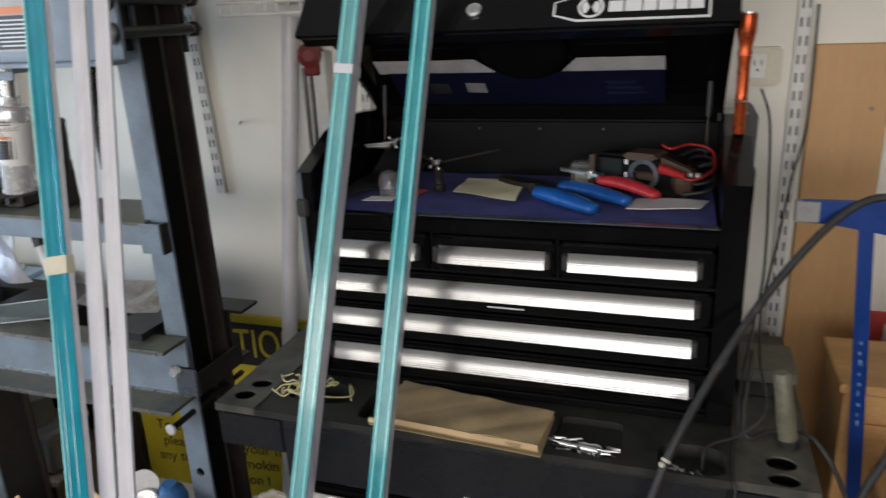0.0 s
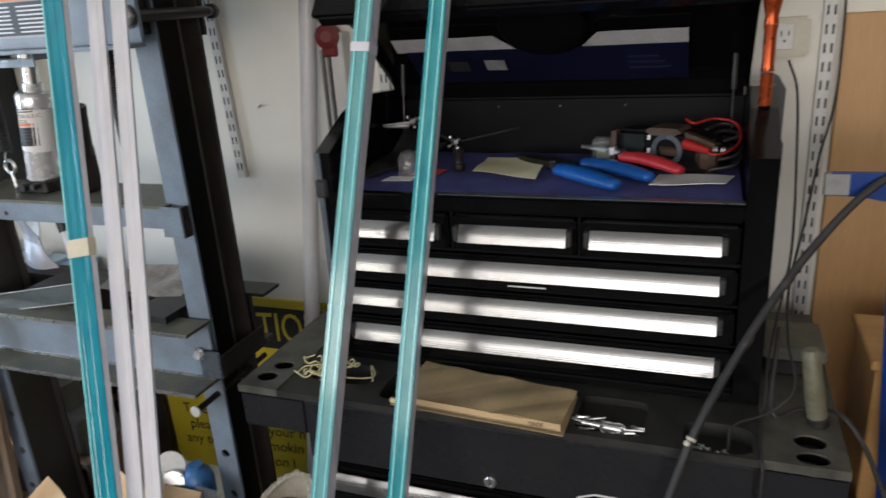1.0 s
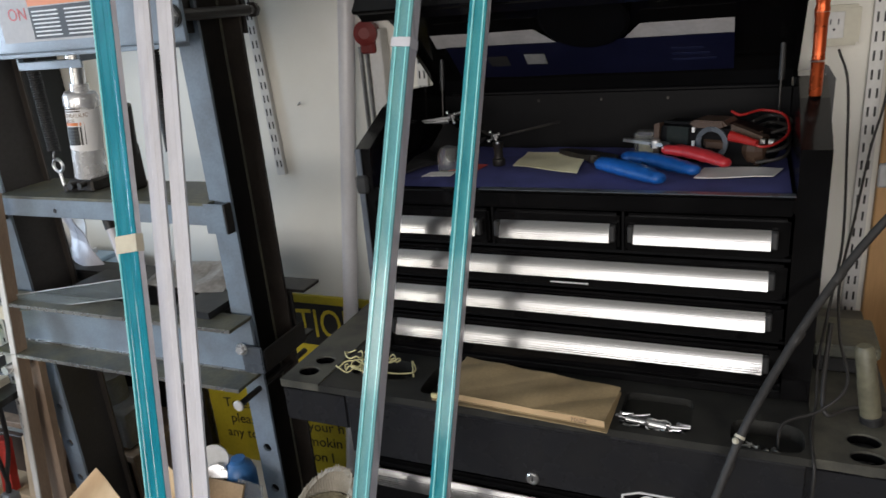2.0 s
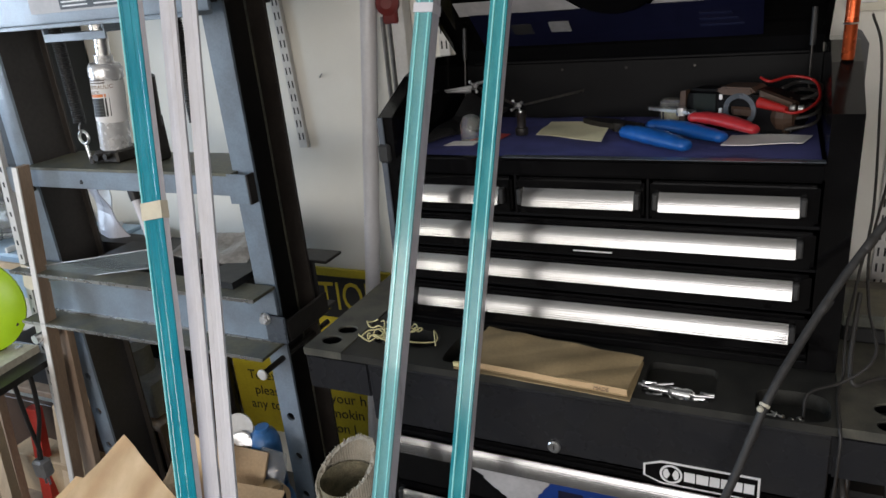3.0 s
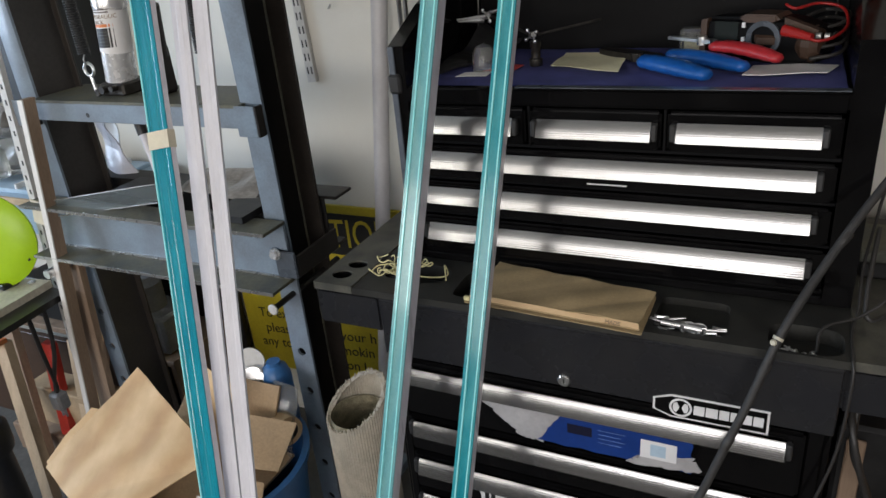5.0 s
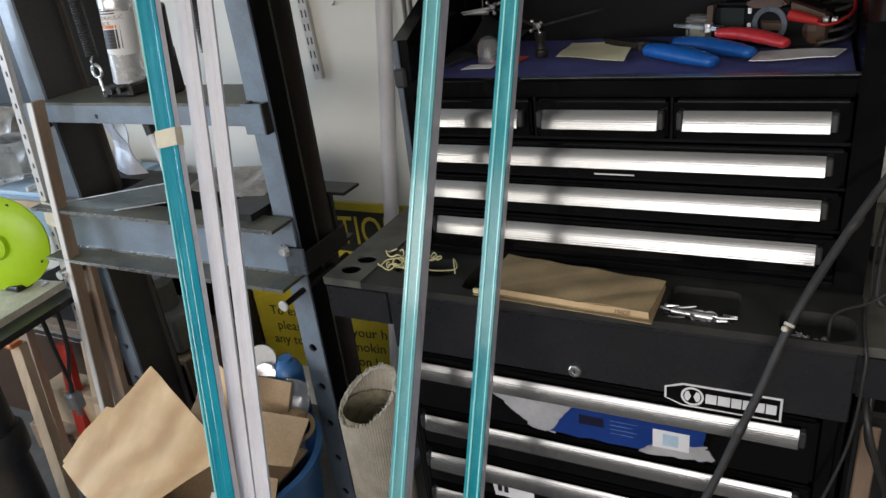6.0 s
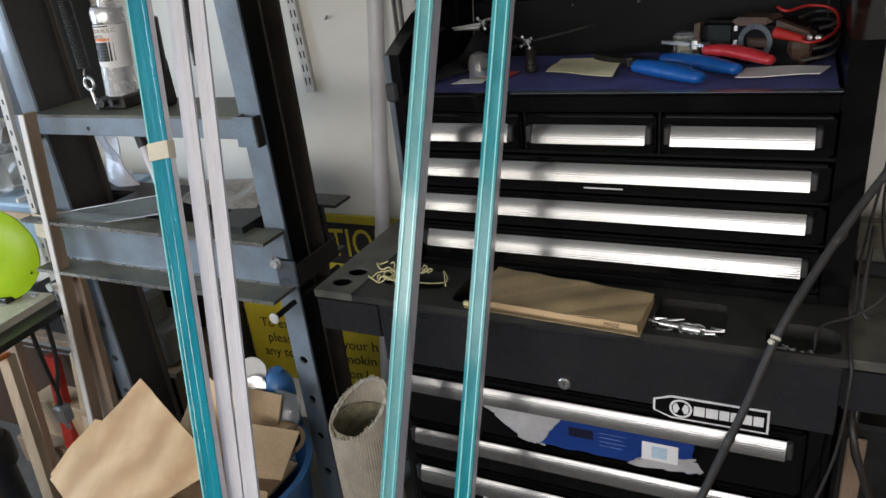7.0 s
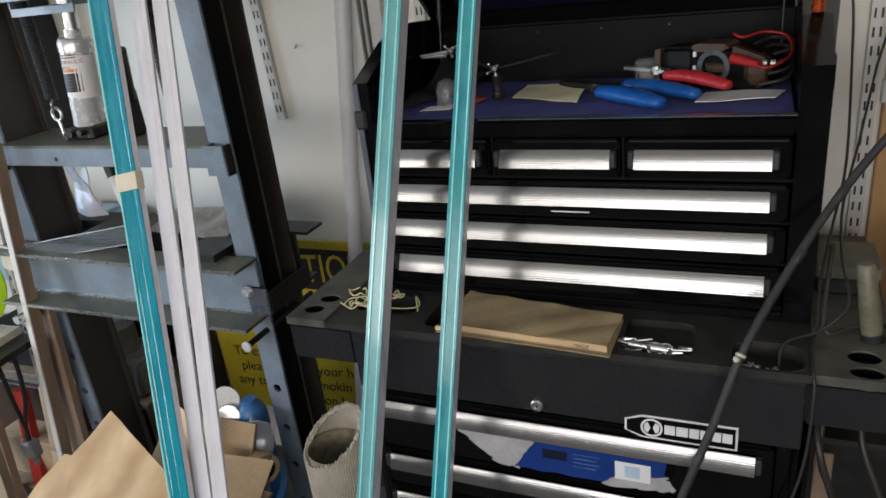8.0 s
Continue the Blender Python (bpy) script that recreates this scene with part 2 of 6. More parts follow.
def thing(name, at, label, category, group="", kind=""):
    o = new(name)
    o.empty_display_size = 0.02
    o.location = at
    AT[o.name] = Vector(at)
    return tagged(o, label, category, group, kind)


def solid(name, bm, material, label, category, group="", kind="", smooth=False):
    """A thing that is one mesh."""
    o = part(name, bm, material, None, "", smooth)
    AT[o.name] = Vector()
    return tagged(o, label, category, group, kind)


def B(*boxes, bevel=0.0015, seg=1):
    """Bevelled boxes (x0, x1, y0, y1, z0, z1) in one bmesh."""
    bm = bmesh.new()
    for x0, x1, y0, y1, z0, z1 in boxes:
        m = Matrix.LocRotScale(((x0 + x1) / 2, (y0 + y1) / 2, (z0 + z1) / 2), None, (abs(x1 - x0), abs(y1 - y0), abs(z1 - z0)))
        bmesh.ops.create_cube(bm, size=1, matrix=m)
    if bevel:
        bmesh.ops.bevel(bm, geom=bm.edges[:], offset=bevel, segments=seg, affect="EDGES", clamp_overlap=True)
    return bm


def C(p0, p1, r0, r1=None, seg=24, bm=None, bevel=0.0):
    """A capped round bar from p0 to p1."""
    bm = bm or bmesh.new()
    p0, p1 = Vector(p0), Vector(p1)
    d = p1 - p0
    m = Matrix.Translation((p0 + p1) / 2) @ d.to_track_quat("Z", "Y").to_matrix().to_4x4()
    bmesh.ops.create_cone(bm, cap_ends=True, segments=seg, radius1=r0, radius2=r0 if r1 is None else r1, depth=d.length, matrix=m)
    return bm


def curve(pts, steps=8):
    """Catmull-Rom points through pts."""
    p = [Vector(q) for q in pts]
    p = [2 * p[0] - p[1]] + p + [2 * p[-1] - p[-2]]
    out = []
    for a, b, c, d in zip(p, p[1:], p[2:], p[3:]):
        for i in range(steps):
            t = i / steps
            out.append(0.5 * (2 * b + (c - a) * t + (2 * a - 5 * b + 4 * c - d) * t * t + (3 * b - a - 3 * c + d) * t ** 3))
    return out + [p[-2]]


def sweep(pts, r, seg=10, steps=8, bm=None):
    """A round cable along a smooth line."""
    bm = bm or bmesh.new()
    line = curve(pts, steps)
    up, rings = Vector((0.13, 0.31, 0.94)), []
    for i, p in enumerate(line):
        d = (line[min(i + 1, len(line) - 1)] - line[max(i - 1, 0)]).normalized()
        s = d.cross(up)
        s = s.normalized() if s.length > 1e-4 else Vector((1, 0, 0))
        u = s.cross(d).normalized()
        rings.append([bm.verts.new(p + r * (math.cos(a) * s + math.sin(a) * u)) for a in (2 * math.pi * k / seg for k in range(seg))])
    for a, b in zip(rings, rings[1:]):
        for k in range(seg):
            bm.faces.new((a[k], a[(k + 1) % seg], b[(k + 1) % seg], b[k]))
    bm.faces.new(rings[0][::-1])
    bm.faces.new(rings[-1])
    return bm


def prism(profile, p0, p1, ux, uy, bm=None):
    """A closed profile (u, v) carried from p0 to p1; u along ux, v along uy."""
    bm = bm or bmesh.new()
    ux, uy, p0, p1 = Vector(ux), Vector(uy), Vector(p0), Vector(p1)
    a = [bm.verts.new(p0 + u * ux + v * uy) for u, v in profile]
    b = [bm.verts.new(p1 + u * ux + v * uy) for u, v in profile]
    n = len(a)
    for i in range(n):
        bm.faces.new((a[i], a[(i + 1) % n], b[(i + 1) % n], b[i]))
    bm.faces.new(a[::-1])
    bm.faces.new(b)
    bmesh.ops.recalc_face_normals(bm, faces=bm.faces[:])
    return bm


def lathe(profile, at, seg=32, axis=None, bm=None, caps=True):
    """A profile of (radius, height) turned round an upright (or given) axis through at."""
    bm = bm or bmesh.new()
    q = Vector(axis or (0, 0, 1)).to_track_quat("Z", "Y").to_matrix()
    rings = []
    for r, h in profile:
        rings.append([bm.verts.new(Vector(at) + q @ Vector((r * math.cos(a), r * math.sin(a), h))) for a in (2 * math.pi * k / seg for k in range(seg))])
    for a, b in zip(rings, rings[1:]):
        for k in range(seg):
            bm.faces.new((a[k], a[(k + 1) % seg], b[(k + 1) % seg], b[k]))
    if caps:
        bm.faces.new(rings[0][::-1])
        bm.faces.new(rings[-1])
    bmesh.ops.recalc_face_normals(bm, faces=bm.faces[:])
    return bm


def sheet(corners, thick=0.0006, n=8, wave=0.0, seed=0, ragged=0.0, bm=None, fold=0.0):
    """A bent sheet of paper or film between four corners (bl, br, tr, tl), with real thickness."""
    bm = bm or bmesh.new()
    c = [Vector(q) for q in corners]
    nor = (c[1] - c[0]).cross(c[3] - c[0]).normalized()
    rnd = random.Random(seed)
    layers = []
    for side in (0.5, -0.5):
        g = []
        for j in range(n + 1):
            row = []
            for i in range(n + 1):
                u, v = i / n, j / n
                p = c[0].lerp(c[1], u).lerp(c[3].lerp(c[2], u), v)
                w = wave * noise.noise(p * 14 + Vector((seed, 0, 0))) + fold * abs(math.sin(6.5 * (u - 0.55 * v) + seed)) + 0.4 * fold * math.sin(19 * (u - 0.5 * v))
                row.append((p, nor * (w + side * thick)))
            g.append(row)
        layers.append(g)
    jit = {}
    out = []
    for g in layers:
        vs = []
        for j, row in enumerate(g):
            vr = []
            for i, (p, o) in enumerate(row):
                edge = i in (0, n) or j in (0, n)
                if edge and ragged:
                    if (i, j) not in jit:
                        jit[(i, j)] = (c[1] - c[0]).normalized() * rnd.uniform(-ragged, ragged) + (c[3] - c[0]).normalized() * rnd.uniform(-ragged, ragged)
                    p = p + jit[(i, j)]
                vr.append(bm.verts.new(p + o))
            vs.append(vr)
        out.append(vs)
    a, b = out
    for j in range(n):
        for i in range(n):
            bm.faces.new((a[j][i], a[j][i + 1], a[j + 1][i + 1], a[j + 1][i]))
            bm.faces.new((b[j][i], b[j + 1][i], b[j + 1][i + 1], b[j][i + 1]))
    rim = [(0, i) for i in range(n)] + [(j, n) for j in range(n)] + [(n, i) for i in range(n, 0, -1)] + [(j, 0) for j in range(n, 0, -1)]
    for (j, i), (l, k) in zip(rim, rim[1:] + rim[:1]):
        bm.faces.new((b[j][i], b[l][k], a[l][k], a[j][i]))
    bmesh.ops.recalc_face_normals(bm, faces=bm.faces[:])
    return bm


def holed(outer, holes, z, depth, bm=None):
    """A level top with wells sunk into it."""
    bm = bm or bmesh.new()
    edges, loops = [], []
    for loop in (outer, *holes):
        vs = [bm.verts.new((x, y, z)) for x, y in loop]
        edges += [bm.edges.new((vs[i], vs[(i + 1) % len(vs)])) for i in range(len(vs))]
        loops.append(vs)
    bmesh.ops.triangle_fill(bm, edges=edges, use_beauty=True, use_dissolve=False)
    for vs, sink in zip(loops[1:], depth):
        low = [bm.verts.new((v.co.x, v.co.y, z - sink)) for v in vs]
        for i in range(len(vs)):
            k = (i + 1) % len(vs)
            bm.faces.new((vs[i], vs[k], low[k], low[i]))
        bm.faces.new(low)
    return bm, loops[0]


def oval(cx, cy, rx, ry, n=24, power=2.0):
    out = []
    for k in range(n):
        a = 2 * math.pi * k / n
        c, s = math.cos(a), math.sin(a)
        out.append((cx + rx * math.copysign(abs(c) ** (2 / power), c), cy + ry * math.copysign(abs(s) ** (2 / power), s)))
    return out


def words(text, size, at, material, parent, ux=(1, 0, 0), uy=(0, 0, 1), thick=0.0004, name="lettering", align="LEFT", squeeze=1.0):
    """Raised lettering with the built-in font, as a mesh under its thing."""
    cu = bpy.data.curves.new(name, "FONT")
    cu.body, cu.size, cu.extrude, cu.align_x, cu.resolution_u = text, size, thick, align, 3
    ob = bpy.data.objects.new(name, cu)
    scene.collection.objects.link(ob)
    dg = bpy.context.evaluated_depsgraph_get()
    me = bpy.data.meshes.new_from_object(ob.evaluated_get(dg))
    bpy.data.objects.remove(ob)
    bm = bmesh.new()
    bm.from_mesh(me)
    bpy.data.meshes.remove(me)
    ux, uy = Vector(ux).normalized(), Vector(uy).normalized()
    uz = ux.cross(uy)
    m = Matrix((ux, uy, uz)).transposed().to_4x4()
    bm.transform(Matrix.Translation(at) @ m @ Matrix.Diagonal((squeeze, 1, 1, 1)))
    return part(name, bm, material, parent)


def join(*bms):
    """Several bmeshes in one."""
    out = bmesh.new()
    for b in bms:
        me = bpy.data.meshes.new("tmp")
        b.to_mesh(me)
        b.free()
        out.from_mesh(me)
        bpy.data.meshes.remove(me)
    return out


def hexbolt(at, axis, r, h, parent, name="bolt", material="chrome", label=""):
    return part(name, lathe([(r * 0.55, 0), (r, 0.001), (r, h * 0.8), (r * 0.8, h)], at, 6, axis), material, parent, label)


# ---- the room ----
def slab(name, label, boxes, material):
    return solid(name, B(*boxes, bevel=0), material, label, name.split("_")[0], kind="structure")


slab("floor", "dusty grey concrete garage floor", [(-3.2, 3.4, -3.7, 0.6, -0.1, 0)], "concrete")
slab("wall_back", "off-white painted drywall behind the bench", [(-3.2, 3.4, 0.44, 0.56, 0, 2.6)], "wall")
# unseen walls close the room; their dark paint holds down bounced light
slab("wall_left", "unseen side wall with a window opening, dark to cut bounce", [(-3.2, -3.1, -3.6, -1.8, 0, 2.6), (-3.2, -3.1, -0.6, 0.44, 0, 2.6), (-3.2, -3.1, -1.8, -0.6, 0, 1.05), (-3.2, -3.1, -1.8, -0.6, 2.05, 2.6)], "dim")
slab("wall_right", "unseen side wall, dark to cut bounce", [(3.3, 3.4, -3.6, 0.44, 0, 2.6)], "dim")
slab("wall_front", "unseen front wall with window openings, dark to cut bounce", [(-3.1, -2.1, -3.7, -3.6, 0, 2.6), (-2.1, -1.4, -3.7, -3.6, 0, 1.1), (-2.1, -1.4, -3.7, -3.6, 2.0, 2.6), (-1.4, -1.26, -3.7, -3.6, 0, 2.6), (-0.36, -0.32, -3.7, -3.6, 1.04, 2.26), (-1.26, 2.18, -3.7, -3.6, 2.26, 2.6), (-1.26, 2.18, -3.7, -3.6, 0, 1.04), (2.18, 3.3, -3.7, -3.6, 0, 2.6)], "dim")
slab("ceiling", "plain pale garage ceiling", [(-3.2, 3.4, -3.7, 0.56, 2.6, 2.7)], "ceiling")

# ---- rolling tool cabinet ----
TZ, TF = 0.845, -0.138  # tray top and front


def fluted(h, d, low, high, ripple):
    """The section of a grooved aluminium pull whose face leans back from low degrees at its foot to high at its top: (v up, w out)."""
    pr = [(0, 0), (0, d * 0.90), (0.0008, d)]
    n, out, v = 56, d, 0.0008
    step = (h - 0.0023) / n
    for i in range(1, n + 1):
        a = i / n
        out -= step * math.tan(radians(low + (high - low) * a * a))
        v += step
        pr.append((v, max(0.002, out + ripple * h / 8 / (2 * math.pi) * math.sin(16 * math.pi * a) * (1 - 0.5 * a))))
    return pr + [(h, max(0.001, pr[-1][1] - 0.0012)), (h, 0)]


def pull(parent, x0, x1, z0, z1, y, depth=0.016, shape=(14, 42, 0.10)):
    h = part("handle", prism(fluted(z1 - z0, depth, *shape), (x0, y, z0), (x1, y, z0), (0, 0, 1), (0, -1, 0)), "alu", parent, "fluted bright aluminium pull")
    for a, b in ((x0 - 0.009, x0), (x1, x1 + 0.009)):
        part("end_cap", B((a, b, y - depth * 0.8, y, z0 + 0.001, z1 - 0.001), bevel=0.002), "cap", h)
    return h


def drawer(parent, x0, x1, z0, z1, y, hz0, hz1, hx0, hx1, shape=(14, 42, 0.10)):
    """A drawer front with a folded edge and its pull."""
    d = part("drawer", join(B((x0, x1, y - 0.006, y + 0.006, z0, z1), bevel=0.0045, seg=4), B((x0 + 0.01, x1 - 0.01, y + 0.006, y + 0.3, z0 + 0.006, z1 - 0.012), bevel=0)), "black", parent)
    pull(d, hx0, hx1, hz0, hz1, y - 0.006, shape=shape)
    return d


cab = thing("tool_cabinet", (0.335, 0.1, 0), "black steel rolling tool cabinet with aluminium drawer pulls", "tool cabinet")
for x in (-0.012, 0.672):
    part("side_panel", B((x, x + 0.010, -0.12, 0.36, 0.12, 0.765), bevel=0.002), "black", cab)
part("back_panel", B((-0.002, 0.672, 0.35, 0.36, 0.12, 0.765), bevel=0.001), "black", cab)
part("floor_panel", B((-0.002, 0.672, -0.12, 0.35, 0.12, 0.13), bevel=0.001), "black", cab)
for x0, x1 in ((-0.002, 0.014), (0.652, 0.672)):
    part("front_stile", B((x0, x1, -0.128, -0.1, 0.13, 0.72), bevel=0.002), "black", cab)
# the moulded tray top, with cup holes and wells
def tray_piece(name, x0, x1, z, wells, material, label=""):
    """One stretch of the moulded top; wells are (outline, depth)."""
    bm, rim = holed([(x0, TF), (x1, TF), (x1, 0.35), (x0, 0.35)], [w for w, _ in wells], z, [d for _, d in wells])
    low = [bm.verts.new((v.co.x, v.co.y, TZ - 0.012)) for v in rim]
    for i in range(4):
        k = (i + 1) % 4
        bm.faces.new((rim[i], rim[k], low[k], low[i]))
    bmesh.ops.recalc_face_normals(bm, faces=bm.faces[:])
    o = part(name, bm, material, cab, label)
    # deep holes get an added black lining in place of shade
    for w, d in wells:
        if d > 0.05:
            cx, cy = sum(x for x, _ in w) / len(w), sum(y for _, y in w) / len(w)
            cup = [(cx + (x - cx) * 0.96, cy + (y - cy) * 0.96) for x, y in w]
            lin = bmesh.new()
            hi = [lin.verts.new((x, y, z - 0.003)) for x, y in cup]
            lo = [lin.verts.new((x, y, z - d + 0.002)) for x, y in cup]
            for i in range(len(hi)):
                k = (i + 1) % len(hi)
                lin.faces.new((hi[i], hi[k], lo[k], lo[i]))
            lin.faces.new(lo)
            part("cup_shade", lin, "blackin", o, "added black lining for the shade in the cup hole")
    return o


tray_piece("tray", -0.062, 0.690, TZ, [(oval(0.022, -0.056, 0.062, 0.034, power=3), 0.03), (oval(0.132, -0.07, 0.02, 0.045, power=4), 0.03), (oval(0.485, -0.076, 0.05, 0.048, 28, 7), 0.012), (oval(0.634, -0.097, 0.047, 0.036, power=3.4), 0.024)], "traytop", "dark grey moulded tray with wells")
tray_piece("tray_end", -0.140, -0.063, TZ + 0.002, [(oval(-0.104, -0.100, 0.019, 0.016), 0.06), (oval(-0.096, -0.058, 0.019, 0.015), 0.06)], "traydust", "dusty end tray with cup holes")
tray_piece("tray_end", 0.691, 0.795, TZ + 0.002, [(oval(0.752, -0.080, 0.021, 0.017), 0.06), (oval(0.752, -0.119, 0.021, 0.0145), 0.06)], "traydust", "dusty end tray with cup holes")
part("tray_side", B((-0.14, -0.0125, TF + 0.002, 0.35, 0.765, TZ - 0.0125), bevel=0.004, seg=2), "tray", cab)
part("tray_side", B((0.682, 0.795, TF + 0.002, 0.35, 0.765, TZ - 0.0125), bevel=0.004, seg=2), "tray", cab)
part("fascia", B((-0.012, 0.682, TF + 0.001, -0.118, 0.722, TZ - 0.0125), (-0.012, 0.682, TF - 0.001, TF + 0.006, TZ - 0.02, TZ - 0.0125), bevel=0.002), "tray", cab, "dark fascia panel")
lock = part("lock", lathe([(0.0105, 0), (0.0105, 0.003), (0.0085, 0.005), (0.0055, 0.005), (0.005, 0.0035)], (0.309, TF, 0.736), 24, (0, -1, 0)), "chrome", cab, "round chrome lock")
part("keyhole", B((0.3082, 0.3098, TF - 0.0048, TF - 0.0035, 0.7325, 0.7395), bevel=0), "ink", lock)


def badge(parent, p, ux, uz, w, h):
    """The maker's plate drawn as plain shapes: a pointed outline, a ring and a bar row."""
    ux, uz = Vector(ux).normalized(), Vector(uz).normalized()
    out = ux.cross(uz)
    ring = lambda s: [(s, -0.25 * h + s * 0.4), (0.16 * w + s * 0.2, -h / 2 + s), (w - s, -h / 2 + s), (w - s, h / 2 - s), (0.16 * w + s * 0.2, h / 2 - s), (s, 0.25 * h - s * 0.4)]
    b = part("badge", prism(ring(0.0), Vector(p), Vector(p) + out * 0.0012, ux, uz), "whiteink", parent, "white outlined maker's plate")
    part("plate", prism(ring(0.0032), Vector(p) + out * 0.0012, Vector(p) + out * 0.002, ux, uz), "black", b)
    c = Vector(p) + ux * 0.25 * w + out * 0.002
    r = h * 0.40
    part("emblem", lathe([(r, 0), (r, 0.0007), (r * 0.80, 0.0007), (r * 0.80, 0)], c, 28, tuple(out), caps=False), "whiteink", b)
    for sx in (-1, 1):
        part("emblem", prism([(0.10 * r * sx, 0), (0.34 * r * sx, 0.55 * r), (0.62 * r * sx, 0.42 * r), (0.70 * r * sx, 0), (0.62 * r * sx, -0.42 * r), (0.34 * r * sx, -0.55 * r)], c, c + out * 0.0007, ux, uz), "whiteink", b)
    x = 0.365 * w
    for bw in (0.095, 0.105, 0.085, 0.095, 0.075, 0.085):
        part("plain_bar", prism([(0, -h * 0.20), (bw * w, -h * 0.20), (bw * w, h * 0.20), (0, h * 0.20)], Vector(p) + ux * x + out * 0.002, Vector(p) + ux * x + out * 0.0027, ux, uz), "whiteink", b)
        x += (bw + 0.010) * w


badge(cab, (0.444, TF, 0.7265), (1, 0, 0), (0, 0, 1), 0.158, 0.040)
rows = [(0.600, 0.716, 0.674, 0.703), (0.516, 0.596, 0.560, 0.589), (0.426, 0.512, 0.470, 0.502), (0.286, 0.422, 0.384, 0.416), (0.136, 0.282, 0.242, 0.274)]
made = [drawer(cab, 0.016, 0.650, a, b, -0.130, c, d, 0.030, 0.626, (9, 31, 0.11)) for a, b, c, d in rows]
# the torn shop label under the first pull
lab = part("torn_label", sheet([(0.262, -0.1372, 0.606), (0.505, -0.1372, 0.606), (0.50, -0.1372, 0.664), (0.30, -0.1372, 0.664)], 0.0004, 10, seed=3, ragged=0.003), "labelblue", made[0], "torn blue and white shop label")
part("torn_white", sheet([(0.235, -0.1368, 0.603), (0.268, -0.1368, 0.604), (0.306, -0.1368, 0.664), (0.160, -0.1368, 0.668)], 0.0004, 12, seed=5, ragged=0.004), "labelgrey", lab)
part("torn_white", sheet([(0.405, -0.1376, 0.600), (0.518, -0.1376, 0.608), (0.507, -0.1376, 0.635), (0.43, -0.1376, 0.622)], 0.0004, 12, seed=8, ragged=0.004), "labelgrey", lab)
part("picture", B((0.312, 0.352, -0.1378, -0.1374, 0.634, 0.652), bevel=0), "navy", lab)
part("picture", B((0.428, 0.482, -0.1381, -0.1377, 0.618, 0.652), bevel=0), "whiteink", lab)
part("picture", B((0.443, 0.466, -0.1384, -0.1381, 0.624, 0.646), bevel=0), "bench", lab)
for k in range(4):
    part("plain_bar", B((0.362, 0.404 - 0.006 * (k % 2), -0.1378, -0.1374, 0.650 - 0.008 * k, 0.6510 - 0.008 * k), bevel=0), "tsqmark", lab)
tag = part("drawer_label", sheet([(0.150, -0.1368, 0.430), (0.226, -0.1368, 0.434), (0.222, -0.1368, 0.466), (0.146, -0.1368, 0.461)], 0.0004, 6, seed=13, ragged=0.001), "whitep", made[2], "small white paper label")
for k in range(2):
    part("plain_bar", B((0.156 + 0.012 * k, 0.164 + 0.012 * k, -0.1376, -0.1371, 0.442, 0.457), bevel=0), "ink", tag)
for x in (0.05, 0.62):
    for y in (-0.07, 0.3):
        w = part("caster", C((x - 0.016, y, 0.05), (x + 0.016, y, 0.05), 0.05, seg=24), "blackp", cab)
        part("fork", B((x - 0.024, x - 0.019, y - 0.02, y + 0.02, 0.05, 0.12), (x + 0.019, x + 0.024, y - 0.02, y + 0.02, 0.05, 0.12), (x - 0.024, x + 0.024, y - 0.02, y + 0.02, 0.112, 0.12), bevel=0.001), "steel", w)

# ---- top chest ----
CZ = 0.848
chest = thing("tool_chest", (0.335, 0.18, CZ), "black steel top chest with its lid open, standing on the cabinet", "tool chest")
side = [(0.0, CZ), (0.0, 1.222), (0.11, 1.272), (0.19, 1.293), (0.345, 1.282), (0.345, CZ)]
part("side_panel", prism(side, (-0.014, 0, 0), (0.012, 0, 0), (0, 1, 0), (0, 0, 1)), "black", chest)
part("side_panel", prism(side, (0.652, 0, 0), (0.690, 0, 0), (0, 1, 0), (0, 0, 1)), "black", chest)
# grey strip paints the light on the side panel's front edge
part("edge_trim", B((-0.0145, -0.004, -0.004, -0.0005, 0.86, 1.222), bevel=0.001), "trimgrey", chest, "grey strip for the lit front edge")
part("corner_guard", B((-0.018, 0.004, -0.008, 0.012, 1.146, 1.178), bevel=0.004), "cap", chest)
part("back_panel", B((0.012, 0.652, 0.335, 0.345, CZ, 1.258), bevel=0.001), "blackin", chest)
part("bottom", B((0.012, 0.652, 0.004, 0.335, CZ, CZ + 0.022), (0.012, 0.652, -0.003, 0.004, CZ, CZ + 0.014), bevel=0.002), "black", chest)
part("shelf", B((0.012, 0.652, 0.014, 0.335, 1.138, 1.148), bevel=0), "blackin", chest)
part("top_rail", B((0.012, 0.652, -0.004, 0.014, 1.130, 1.158), bevel=0.004, seg=3), "black", chest, "rolled glossy front rail")
# thin grey strip puts light and wear on the rail's top
part("lit_edge", B((0.20, 0.651, -0.0030, 0.0125, 1.1581, 1.1592), bevel=0), "trimgrey", chest, "grey strip for the lit, worn top of the front rail")
part("divider", B((0.2165, 0.2215, 0.002, 0.03, 1.066, 1.130), (0.4205, 0.4255, 0.002, 0.03, 1.066, 1.130), (0.012, 0.652, 0.004, 0.02, 1.062, 1.068), (0.012, 0.652, 0.004, 0.02, 0.999, 1.004), (0.012, 0.652, 0.004, 0.02, 0.935, 0.940), bevel=0.001), "blackin", chest)
for x0, x1, h0, h1 in ((0.016, 0.215, 0.038, 0.196), (0.223, 0.419, 0.236, 0.406), (0.427, 0.648, 0.441, 0.624)):
    drawer(chest, x0, x1, 1.069, 1.128, 0.0, 1.086, 1.113, h0, h1)
